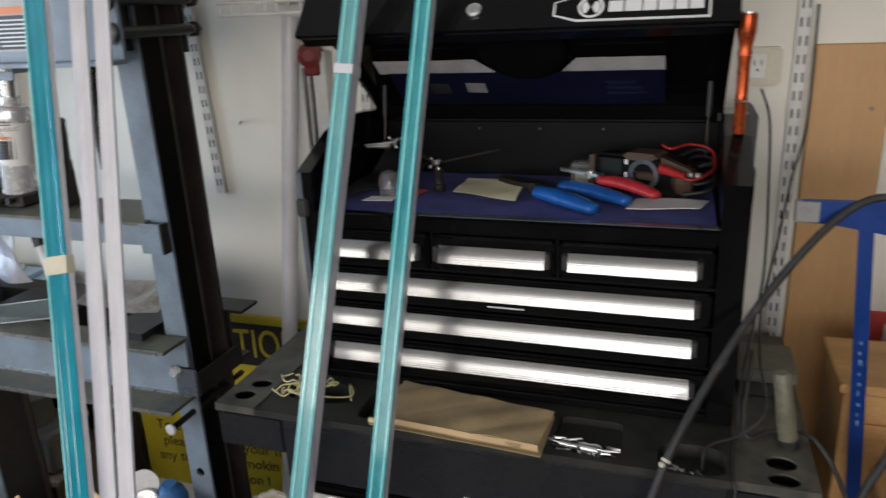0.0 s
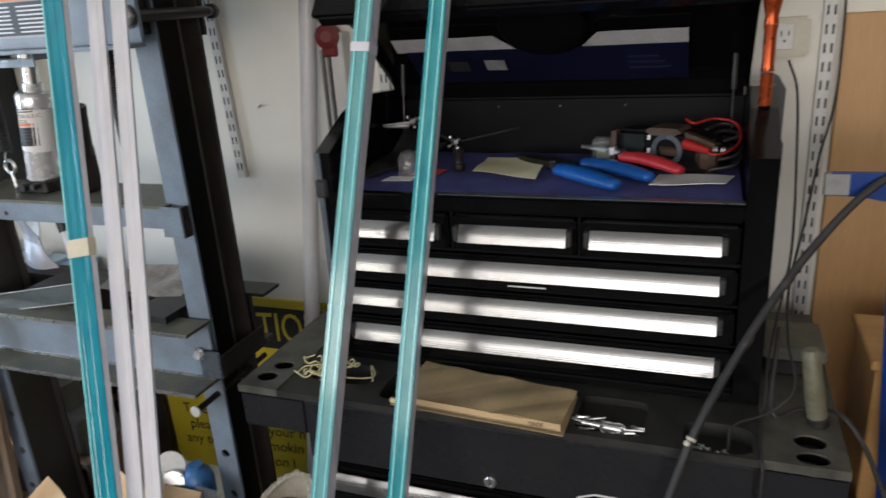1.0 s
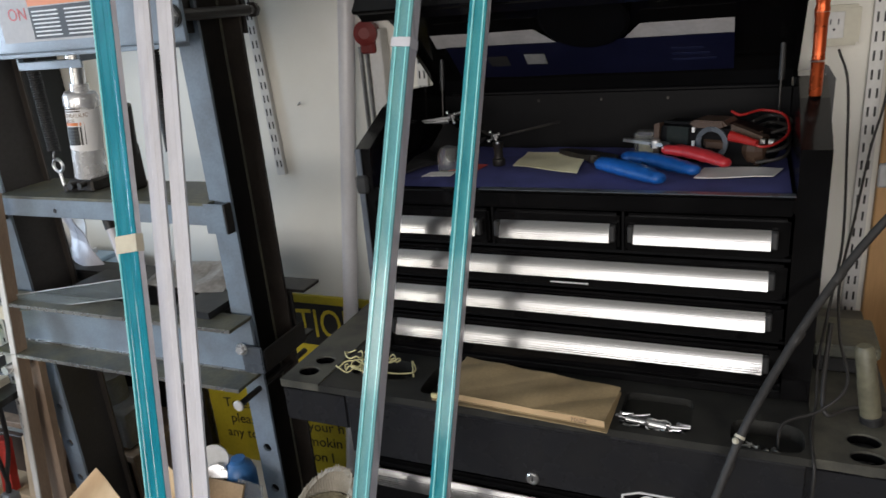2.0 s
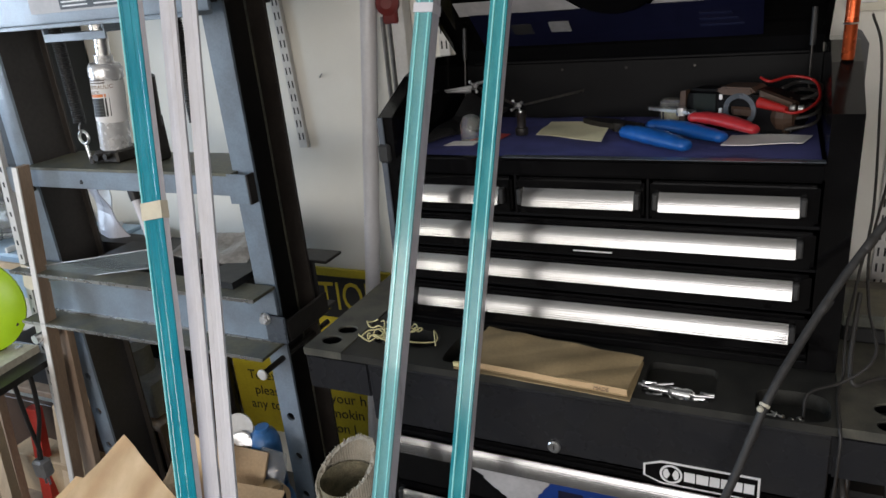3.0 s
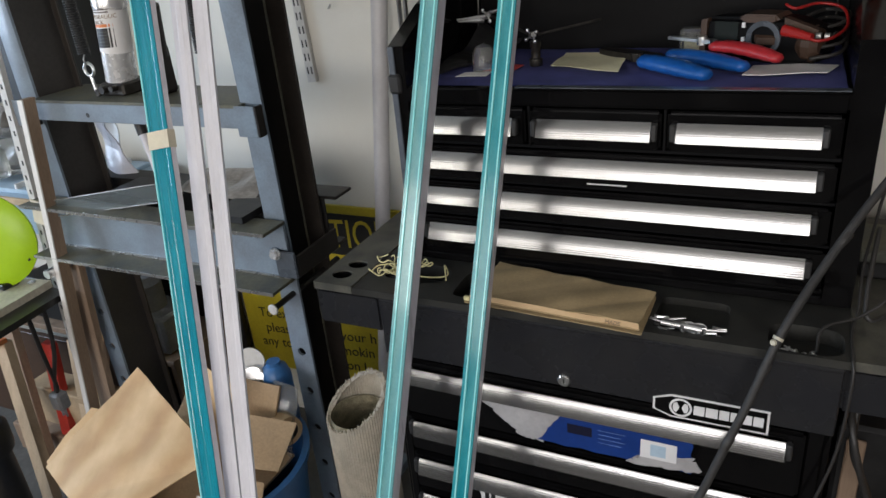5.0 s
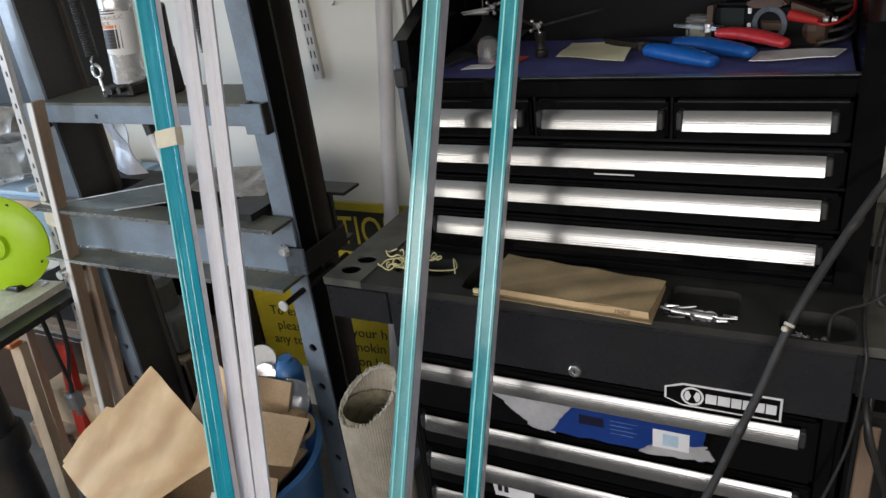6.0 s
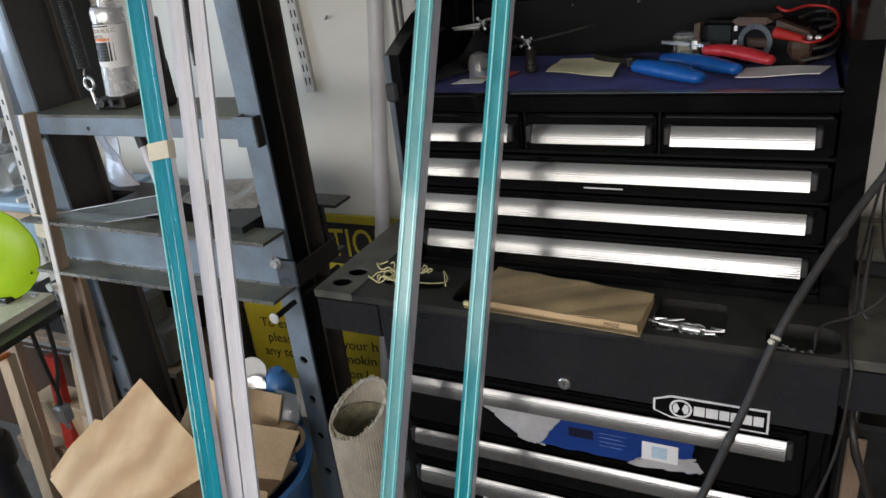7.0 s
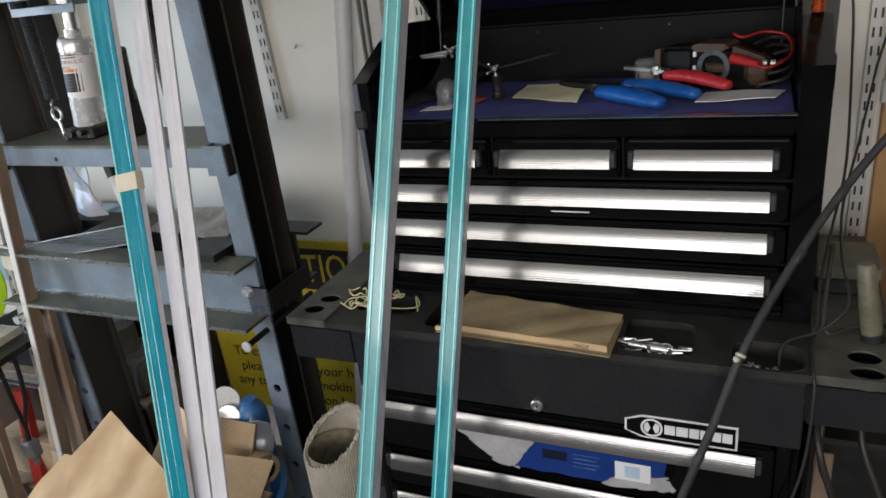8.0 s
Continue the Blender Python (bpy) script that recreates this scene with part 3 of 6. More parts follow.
for z0, z1, a, b in ((1.005, 1.061, 1.026, 1.053), (0.941, 0.998, 0.963, 0.990), (0.872, 0.934, 0.895, 0.923)):
    drawer(chest, 0.016, 0.648, z0, z1, 0.0, a, b, 0.034, 0.624)
# added plate, coloured as the shaded patch of wall beside the chest
part("rear_flange", prism([(0.6905, 0.90), (0.714, 0.90), (0.716, 1.268), (0.704, 1.288), (0.6905, 1.296)], (0, 0.337, 0), (0, 0.345, 0), (1, 0, 0), (0, 0, 1)), "cap", chest, "added grey plate for the shaded shape at the chest's rear corner")
part("side_handle", B((0.6905, 0.712, 0.24, 0.30, 1.128, 1.198), bevel=0.008, seg=3), "blackp", chest, "black plastic side handle")
# small maker's mark bar on a drawer and light scratches
part("maker_mark", B((0.312, 0.372, -0.0068, -0.006, 1.0115, 1.0135), bevel=0), "whiteink", chest)
# the lid, hinged at the back and raised
HINGE, TH = Vector((0, 0.345, 1.260)), radians(40)
ly, lz = Vector((0, -math.cos(TH), math.sin(TH))), Vector((0, math.sin(TH), math.cos(TH)))


def on_lid(x, s, h):
    return HINGE + Vector((x, 0, 0)) + s * ly + h * lz


def lid_box(x0, x1, s0, s1, h0, h1):
    return prism([(s0, h0), (s1, h0), (s1, h1), (s0, h1)], HINGE + Vector((x0, 0, 0)), HINGE + Vector((x1, 0, 0)), ly, lz)


lid = part("lid", lid_box(-0.012, 0.658, 0.0, 0.35, 0.028, 0.036), "black", chest, "raised black lid")
part("front_skirt", lid_box(-0.012, 0.658, 0.342, 0.35, -0.062, 0.028), "black", lid)
part("rear_skirt", lid_box(-0.004, 0.65, -0.004, 0.004, -0.006, 0.029), "blackin", lid)
part("rolled_lip", lid_box(-0.004, 0.65, 0.325, 0.342, -0.064, -0.056), "black", lid)
skirt = [(0.0, 0.014), (0.0, 0.028), (0.342, 0.028), (0.342, -0.060), (0.318, -0.050), (0.255, 0.0), (0.19, 0.014)]
for x in (-0.012, 0.65):
    part("side_skirt", prism(skirt, HINGE + Vector((x, 0, 0)), HINGE + Vector((x + 0.008, 0, 0)), ly, lz), "black", lid)
badge(lid, on_lid(0.405, 0.3505, -0.032), (1, 0, 0), tuple(lz), 0.215, 0.046)
part("lid_lock", lathe([(0.012, 0), (0.012, 0.004), (0.008, 0.006)], on_lid(0.285, 0.3505, -0.028), 20, tuple(ly)), "chrome", lid)
part("hinge", C((0.03, 0.336, 1.260), (0.63, 0.336, 1.260), 0.0045, seg=10), "blackin", chest)
for x in (0.03, 0.632):
    foot, top = Vector((x, 0.275, 1.205)), on_lid(x, 0.085, 0.024)
    st = part("lid_stay", C(foot, top, 0.0018, seg=10), "toolsteel", chest, "slim gas strut")
    part("strut_tube", C(foot.lerp(top, 0.55), top, 0.0045, seg=12), "blackp", st)
# screw heads along the hinge
for x in (0.21, 0.33, 0.45):
    hexbolt((x, 0.334, 1.244), (0, -1, 0), 0.003, 0.002, chest, "screw", "toolsteel")


def lid_sheet(x0, x1, s0, s1, h, seed):
    return sheet([on_lid(x0, s0, h), on_lid(x1, s0, h), on_lid(x1, s1, h), on_lid(x0, s1, h)], 0.0006, 8, 0.0015, seed)


folder = thing("catalogue", on_lid(0.33, 0.02, 0), "navy printed catalogue sheets tucked into the lid", "catalogue")
part("cover", lid_sheet(0.060, 0.558, 0.036, 0.138, 0.012, 2), "navy", folder)
for x0, x1, cut0, cut1 in ((0.040, 0.268, 0, 0.034), (0.384, 0.558, 0.030, 0)):
    part("page", sheet([on_lid(x0, 0.134, 0.015), on_lid(x1, 0.134, 0.015), on_lid(x1 - cut1, 0.172, 0.015), on_lid(x0 + cut0, 0.172, 0.015)], 0.0006, 8, 0.0015, 4), "labelgrey", folder, "white page edge")
for x, s, m in ((0.132, 0.075, "cap"), (0.203, 0.078, "greyp")):
    part("plain_patch", lid_sheet(x, x + 0.038, s, s + 0.03, 0.0100, 1), m, folder)
for k in range(3):
    part("plain_bar", lid_sheet(0.46, 0.53 - 0.01 * k, 0.07 + 0.016 * k, 0.076 + 0.016 * k, 0.0100, 1), "navydim", folder)
solid("lid_pocket", join(lathe([(0.075, 0.0), (0.075, 0.006), (0.068, 0.009)], on_lid(0.327, 0.200, 0.012), 32, tuple(-lz))), "blackin", "round black plastic holder inside the lid", "holder")

solid("drawer_liner", sheet([(0.016, 0.016, 1.1515), (0.648, 0.016, 1.1515), (0.648, 0.33, 1.1515), (0.016, 0.33, 1.1515)], 0.004, 24, 0.0035, 7), "liner", "worn dark blue felt liner in the chest", "liner")

LZ = 1.1545  # top of the liner


def plier_handle(name, pts, r, material, parent):
    bm = bmesh.new()
    line = curve(pts, 6)
    n = len(line)
    rings = []
    for i, p in enumerate(line):
        t = i / (n - 1)
        d = (line[min(i + 1, n - 1)] - line[max(i - 1, 0)]).normalized()
        s = d.cross(Vector((0, 0, 1))).normalized()
        u = s.cross(d)
        k = r * (0.72 + 0.42 * math.sin(math.pi * min(1, 0.15 + t * 0.8)) + 0.05 * math.sin(t * 34)) * (0.72 if i in (0, n - 1) else 1)
        rings.append([bm.verts.new(p + k * (1.2 * math.cos(a) * s + 0.8 * math.sin(a) * u)) for a in (2 * math.pi * q / 12 for q in range(12))])
    for a, b in zip(rings, rings[1:]):
        for q in range(12):
            bm.faces.new((a[q], a[(q + 1) % 12], b[(q + 1) % 12], b[q]))
    bm.faces.new(rings[0][::-1])
    bm.faces.new(rings[-1])
    return part(name, bm, material, parent, smooth=True)


ws = thing("wire_stripper", (0.36, 0.14, LZ), "wire strippers with thick blue rubber grips lying on felt", "pliers")
plier_handle("grip", [(0.362, 0.142, LZ + 0.014), (0.398, 0.112, LZ + 0.015), (0.438, 0.078, LZ + 0.014), (0.472, 0.046, LZ + 0.013)], 0.0135, "bluegrip", ws)
plier_handle("grip", [(0.395, 0.190, LZ + 0.014), (0.44, 0.165, LZ + 0.015), (0.485, 0.130, LZ + 0.014), (0.518, 0.100, LZ + 0.013)], 0.0125, "bluegrip", ws)
part("jaw", join(prism([(0, 0.006), (0.05, 0.0), (0.12, 0.0), (0.135, 0.012), (0.12, 0.034), (0.05, 0.034), (0, 0.02)], (0.268, 0.232, LZ + 0.006), (0.268, 0.232, LZ + 0.016), (0.82, -0.57, 0), (0.57, 0.82, 0)), C((0.345, 0.19, LZ + 0.004), (0.345, 0.19, LZ + 0.018), 0.011, seg=16)), "toolsteel", ws, "dark steel jaws")
rp = thing("red_pliers", (0.5, 0.15, LZ), "slim pliers with red grips lying across blue ones", "pliers")
plier_handle("grip", [(0.462, 0.172, LZ + 0.030), (0.498, 0.150, LZ + 0.032), (0.535, 0.118, LZ + 0.030), (0.562, 0.092, LZ + 0.026)], 0.0105, "redgrip", rp)
part("jaw", join(prism([(0, 0), (0.085, -0.004), (0.085, 0.014), (0, 0.008)], (0.388, 0.225, LZ + 0.032), (0.388, 0.225, LZ + 0.037), (0.86, -0.5, 0), (0.5, 0.86, 0)), C((0.445, 0.196, LZ + 0.028), (0.445, 0.196, LZ + 0.041), 0.008, seg=14)), "chrome", rp, "bright steel blade")

meter = thing("multimeter", (0.54, 0.23, LZ), "brown and black clamp multimeter lying on its side", "multimeter")
body = prism([(-0.085, 0), (-0.09, 0.03), (-0.085, 0.066), (0.04, 0.068), (0.088, 0.052), (0.092, 0.012), (0.08, 0)], (0.525, 0.195, LZ), (0.552, 0.235, LZ), (0.93, -0.36, 0), (0, 0, 1))
bmesh.ops.bevel(body, geom=body.edges[:], offset=0.007, segments=3, affect="EDGES")
part("body", body, "blackin", meter, smooth=True)
fx, fn = Vector((0.93, -0.36, 0)).normalized(), Vector((-0.36, -0.93, 0)).normalized()
fo = Vector((0.525, 0.195, LZ)) + fn * 0.0005


def on_meter(u, v, o=0.0):
    return fo + fx * u + Vector((0, 0, v)) + fn * o


part("display", prism([(-0.068, 0.022), (-0.03, 0.022), (-0.03, 0.06), (-0.068, 0.06)], on_meter(0, 0), on_meter(0, 0, 0.0016), fx, (0, 0, 1)), "screen", meter)
part("dial", lathe([(0.0265, 0), (0.0265, 0.003), (0.0185, 0.003), (0.0185, 0.0005)], on_meter(0.010, 0.037), 32, tuple(fn), caps=False), "trimgrey", meter, "grey ring dial")
part("knob_bar", prism([(-0.014, -0.005), (0.014, -0.005), (0.014, 0.005), (-0.014, 0.005)], on_meter(0.010, 0.037), on_meter(0.016, 0.034, 0.005), fx, (0, 0, 1)), "brownp", meter)
part("button", join(*[prism([(-0.024, z), (-0.019, z), (-0.019, z + 0.008), (-0.024, z + 0.008)], on_meter(0, 0), on_meter(0, 0, 0.0025), fx, (0, 0, 1)) for z in (0.016, 0.030, 0.052)]), "whiteink", meter)
for q in ([(-0.092, 0.004), (-0.082, 0.004), (-0.080, 0.064), (-0.090, 0.062)], [(-0.022, 0.063), (0.028, 0.064), (0.026, 0.0700), (-0.026, 0.0700)], [(0.041, 0.060), (0.088, 0.044), (0.091, 0.053), (0.041, 0.0695)]):
    part("bumper", prism(q, on_meter(0, 0, -0.01), on_meter(0, 0, 0.004), fx, (0, 0, 1)), "brownp", meter, "brown rubber bumper")
part("holster", join(prism([(-0.028, 0.0655), (-0.020, 0.0725), (0.026, 0.0725), (0.034, 0.066), (0.02, 0.060), (-0.02, 0.060)], on_meter(0, 0, 0.002), on_meter(0, 0, -0.045), fx, (0, 0, 1)), lathe([(0.004, -0.018), (0.020, -0.014), (0.027, -0.004), (0.028, 0.008), (0.020, 0.018), (0.006, 0.022)], on_meter(0.072, 0.029, -0.02), 20, tuple(fx))), "brownp", meter, "tan rubber holster")
part("clamp_window", B((0.405, 0.456, 0.232, 0.262, LZ, LZ + 0.046), bevel=0.004), "clearp", meter, "clear plastic end")
part("end_insert", B((0.412, 0.450, 0.238, 0.256, LZ + 0.004, LZ + 0.030), bevel=0.004), "notep", meter, "cream insert inside the clear end")
part("chrome_tip", join(*[C(on_meter(0.088 + 0.012 * k, 0.046, 0.004), on_meter(0.095 + 0.012 * k, 0.046, 0.003), 0.0045, seg=10) for k in range(2)]), "chrome", meter)
leads = thing("test_leads", (0.62, 0.2, LZ), "coiled red and black meter test leads", "cable")
part("red_lead", sweep([(0.590, 0.148, LZ + 0.049), (0.606, 0.138, LZ + 0.042), (0.628, 0.150, LZ + 0.045), (0.645, 0.19, LZ + 0.055), (0.638, 0.24, LZ + 0.072), (0.605, 0.25, LZ + 0.078), (0.575, 0.225, LZ + 0.075), (0.560, 0.235, LZ + 0.080)], 0.0022), "redwire", leads, smooth=True)
part("red_probe", C((0.562, 0.166, LZ + 0.053), (0.600, 0.142, LZ + 0.046), 0.0085, 0.005, seg=14), "redwire", leads)
for k in range(4):
    part("black_lead", sweep([(0.60, 0.16 + 0.01 * k, LZ + 0.012 + 0.012 * k), (0.640, 0.17 + 0.012 * k, LZ + 0.02 + 0.012 * k), (0.647, 0.235, LZ + 0.03 + 0.012 * k), (0.618, 0.27, LZ + 0.03 + 0.012 * k), (0.592, 0.235, LZ + 0.02 + 0.014 * k)], 0.0028), "thin", leads, smooth=True)

solid("note_sheet", sheet([(0.205, 0.165, LZ + 0.003), (0.330, 0.118, LZ + 0.003), (0.325, 0.235, LZ + 0.006), (0.205, 0.262, LZ + 0.006)], 0.0008, 10, 0.005, 3), "notep", "crumpled pale yellow paper on the felt", "paper")
solid("paper_slip", sheet([(0.514, 0.098, LZ + 0.003), (0.625, 0.112, LZ + 0.003), (0.640, 0.165, LZ + 0.003), (0.525, 0.165, LZ + 0.003)], 0.0012, 8, 0.003, 5), "whitep", "folded white paper slip under the meter", "paper")
hh = thing("helping_hands", (0.15, 0.2, LZ), "soldering stand with jointed arms and small clips", "soldering stand")
part("base", lathe([(0.0105, 0), (0.0115, 0.002), (0.0115, 0.012), (0.0080, 0.014), (0.0080, 0.030), (0.0095, 0.032), (0.0095, 0.042)], (0.176, 0.175, LZ), 24), "toolsteel", hh, smooth=True)
part("arm", join(C((0.172, 0.175, LZ + 0.050), (0.072, 0.225, LZ + 0.080), 0.0024, seg=8), C((0.180, 0.180, LZ + 0.052), (0.275, 0.235, LZ + 0.066), 0.0020, seg=8)), "toolsteel", hh)
for p in ((0.172, 0.172, LZ + 0.052), (0.072, 0.222, LZ + 0.080)):
    j = part("joint", lathe([(0.004, -0.008), (0.0055, -0.006), (0.0055, 0.006), (0.004, 0.008)], p, 14, (0.5, -0.8, 0.2)), "steel", hh)
    for k in range(4):
        e = Vector(p) + 0.011 * Vector((math.cos(0.6 + k * 1.57), -0.6, math.sin(0.6 + k * 1.57)))
        part("thumb_screw", join(C(p, e, 0.0016, seg=6), lathe([(0.001, -0.003), (0.0032, -0.0015), (0.0032, 0.0015), (0.001, 0.003)], e, 10, (0.3, -0.9, 0.2))), "chrome" if k % 2 else "steel", j)
part("clip", join(C((0.070, 0.222, LZ + 0.078), (0.018, 0.205, LZ + 0.076), 0.0050, 0.0012, seg=8), C((0.066, 0.218, LZ + 0.072), (0.022, 0.203, LZ + 0.073), 0.0042, 0.0012, seg=8), C((0.070, 0.222, LZ + 0.082), (0.092, 0.226, LZ + 0.088), 0.0035, 0.0025, seg=8)), "steel", hh)
dome = thing("clear_cup", (0.10, 0.11, LZ), "small clear plastic cup turned upside down", "cup")
part("shell", lathe([(0.020, 0.0), (0.020, 0.03), (0.014, 0.042), (0.0005, 0.047)], (0.10, 0.125, LZ + 0.001), 24), "clearp", dome, smooth=True)
solid("red_tag", sheet([(0.10, 0.118, LZ + 0.002), (0.150, 0.125, LZ + 0.002), (0.158, 0.165, LZ + 0.004), (0.12, 0.165, LZ + 0.004)], 0.001, 6, 0.003, 9), "redink", "small red plastic tag on the felt", "tag")
solid("label_card", sheet([(0.062, 0.085, LZ + 0.001), (0.118, 0.085, LZ + 0.001), (0.118, 0.11, LZ + 0.002), (0.07, 0.11, LZ + 0.002)], 0.0008, 6, 0.002, 9), "whitep", "small white card under the cup", "card")
solid("rag", sheet([(0.022, 0.09, LZ + 0.004), (0.06, 0.13, LZ + 0.004), (0.12, 0.27, LZ + 0.03), (0.03, 0.29, LZ + 0.05)], 0.005, 12, 0.02, 21), "blackp", "dark crumpled rag in the chest corner", "rag")

fl = thing("flashlight", (0.671, 0.114, 1.2745), "orange anodised pocket flashlight standing on the chest side", "flashlight")
part("barrel", lathe([(0.0078, 0), (0.0084, 0.004), (0.0084, 0.046), (0.0090, 0.050), (0.0084, 0.055), (0.0084, 0.103), (0.0098, 0.111), (0.0098, 0.117), (0.0084, 0.123), (0.0110, 0.135), (0.0132, 0.145), (0.0132, 0.166), (0.0124, 0.170)], (0.671, 0.114, 1.2745), 24), "orange", fl, smooth=True)
for z in (0.048, 0.113):
    part("grip_ring", lathe([(0.0092, -0.0012), (0.0100, 0), (0.0092, 0.0012)], (0.671, 0.114, 1.2745 + z), 24, caps=False), "chrome", fl)
part("lens", lathe([(0.012, 0), (0.012, 0.002)], (0.671, 0.114, 1.4445), 20), "chrome", fl)

# ---- on the tray ----
env = thing("kraft_envelope", (0.29, -0.08, TZ), "folded brown kraft envelope lying on the tray", "envelope")
# folds use the shaded kraft colour, the front flap the lit one
part("lower_fold", sheet([(0.146, -0.133, TZ + 0.002), (0.426, -0.151, TZ + 0.002), (0.428, -0.045, TZ + 0.002), (0.150, -0.008, TZ + 0.002)], 0.0012, 14, 0.0016, 2), "kraftdark", env)
part("middle_fold", sheet([(0.149, -0.128, TZ + 0.0052), (0.422, -0.146, TZ + 0.0056), (0.428, -0.043, TZ + 0.005), (0.152, -0.006, TZ + 0.005)], 0.0012, 16, 0.0016, 22), "kraftdark", env)
part("upper_fold", sheet([(0.152, -0.120, TZ + 0.0095), (0.420, -0.138, TZ + 0.0100), (0.427, -0.038, TZ + 0.008), (0.158, -0.002, TZ + 0.010)], 0.0012, 30, 0.003, 12, fold=0.0022), "kraftdark", env)
part("front_flap", sheet([(0.150, -0.1265, TZ + 0.0060), (0.4215, -0.1450, TZ + 0.0064), (0.4195, -0.1375, TZ + 0.0112), (0.1525, -0.1195, TZ + 0.0108)], 0.0009, 18, 0.002, 16), "kraft", env)
words("MADE", 0.0085, (0.372, -0.1432, TZ + 0.0078), "slat", env, (1, -0.066, 0), (0, 1.0, 0.66))
part("tag", B((0.143, 0.153, -0.128, -0.123, TZ + 0.002, TZ + 0.009), bevel=0.0005), "cord", env)
cd = thing("yellow_cord", (0.0, -0.06, TZ), "tangled bundle of thin yellow cord", "cord")
rc = random.Random(4)
for k in range(9):
    cx, cy, ph = rc.uniform(-0.042, 0.03), rc.uniform(-0.085, -0.03), rc.uniform(0, 6.28)
    ra, rb, tilt = rc.uniform(0.012, 0.030), rc.uniform(0.006, 0.014), rc.uniform(-0.7, 0.7)
    pts = []
    for j in range(11):
        a = ph + j * 0.62
        u, v = ra * (1 - 0.03 * j) * math.cos(a), rb * (1 + 0.04 * j) * math.sin(a * (1.25 if k % 3 == 0 else 1.0))
        pts.append((cx + u * math.cos(tilt) - v * math.sin(tilt), cy + u * math.sin(tilt) + v * math.cos(tilt), TZ + 0.0035 + abs(0.010 * math.sin(1.7 * a + k)) + 0.0008 * k))
    part("strand", sweep(pts, 0.00135, 6, 5), "cord", cd, smooth=True)
part("strand", sweep([(-0.02, -0.05, TZ + 0.003), (0.04, -0.078, TZ + 0.006), (0.082, -0.060, TZ + 0.003), (0.070, -0.040, TZ + 0.012), (0.088, -0.075, TZ + 0.003)], 0.0013, 6, 8), "cord", cd, smooth=True)
part("strand", sweep([(-0.03, -0.03, TZ + 0.01), (0.0, 0.0, TZ + 0.03), (0.01, -0.012, TZ + 0.05), (-0.005, -0.02, TZ + 0.06)], 0.0013, 6, 8), "cord", cd, smooth=True)
for k in range(22):
    a = rc.uniform(-1.3, 1.2)
    p = Vector((0.431 + 0.0046 * k, -0.110 + rc.uniform(-0.010, 0.016), TZ - 0.0085 + 0.0040 * (k % 4)))
    d = Vector((math.cos(a), 0.5 * math.sin(a), 0.10 * (k % 2))) * rc.uniform(0.009, 0.017)
    b = thing("drill_bit", p, "loose bright steel driver bit in the tray well", "drill bit", "loose bits in the tray")
    part("shank", C(p - d, p + d, 0.0026, 0.0016, seg=8), "chrome" if k % 3 == 0 else "steel", b)
    part("hex_end", C(p - d, p - d * 0.6, 0.0036, seg=6), "steel", b)
sa = thing("socket_adapter", (0.47, -0.112, TZ), "bright steel socket adapter lying in the tray well", "socket adapter")
part("shaft", lathe([(0.0045, 0), (0.0045, 0.028), (0.0065, 0.030), (0.0065, 0.058)], (0.446, -0.106, TZ + 0.001), 16, (1, -0.12, 0)), "chrome", sa, smooth=True)
solid("key_ring", join(*[sweep([Vector((0.485 + 0.014 * k, -0.113, TZ + 0.001)) + 0.011 * Vector((math.cos(t), 0.5 * math.sin(t), 0.6 * math.sin(t))) for t in [j * math.pi / 4 for j in range(9)]], 0.0013, 6, 4) for k in range(2)]), "chrome", "two small steel split rings in the well", "key ring")
for k in range(5):
    p = Vector((0.600 + 0.011 * k, -0.110 - 0.006 * (k % 2), TZ - 0.014))
    b = thing("screw", p, "small loose screw in the tray well", "screw", "loose screws in the tray")
    a = k * 1.3
    part("shank", C(p, p + Vector((math.cos(a) * 0.016, math.sin(a) * 0.012, 0.004)), 0.0022, 0.001, seg=8), "chrome", b)
    part("head", lathe([(0.005, 0), (0.0045, 0.0025)], p, 10, (-math.cos(a), -math.sin(a), 0)), "chrome", b)
tube = thing("spray_handle", (0.757, -0.04, TZ), "cream plastic tube with a black cap standing on the tray", "tube")
part("barrel", lathe([(0.0135, 0), (0.0135, 0.06), (0.0125, 0.066), (0.0125, 0.108), (0.009, 0.114)], (0.766, -0.030, TZ + 0.004), 24, (-0.17, 0.02, 1)), "dirtycream", tube, smooth=True)
part("foot", lathe([(0.0155, 0), (0.0155, 0.010), (0.0135, 0.012)], (0.767, -0.030, TZ + 0.002), 24, (-0.17, 0.02, 1)), "blackp", tube)
gb = thing("grey_box", (0.74, 0.12, TZ), "dark grey plastic box with a dusty lid on the tray", "box")
part("body", B((0.702, 0.786, 0.10, 0.20, TZ + 0.003, 0.876), bevel=0.004), "blackp", gb)
part("lid", B((0.698, 0.790, 0.095, 0.205, 0.876, 0.897), bevel=0.004), "dust", gb)

# ---- hydraulic shop press ----
press = thing("shop_press", (-0.62, 0.06, 0), "grey steel H-frame shop press with bottle jack", "shop press")


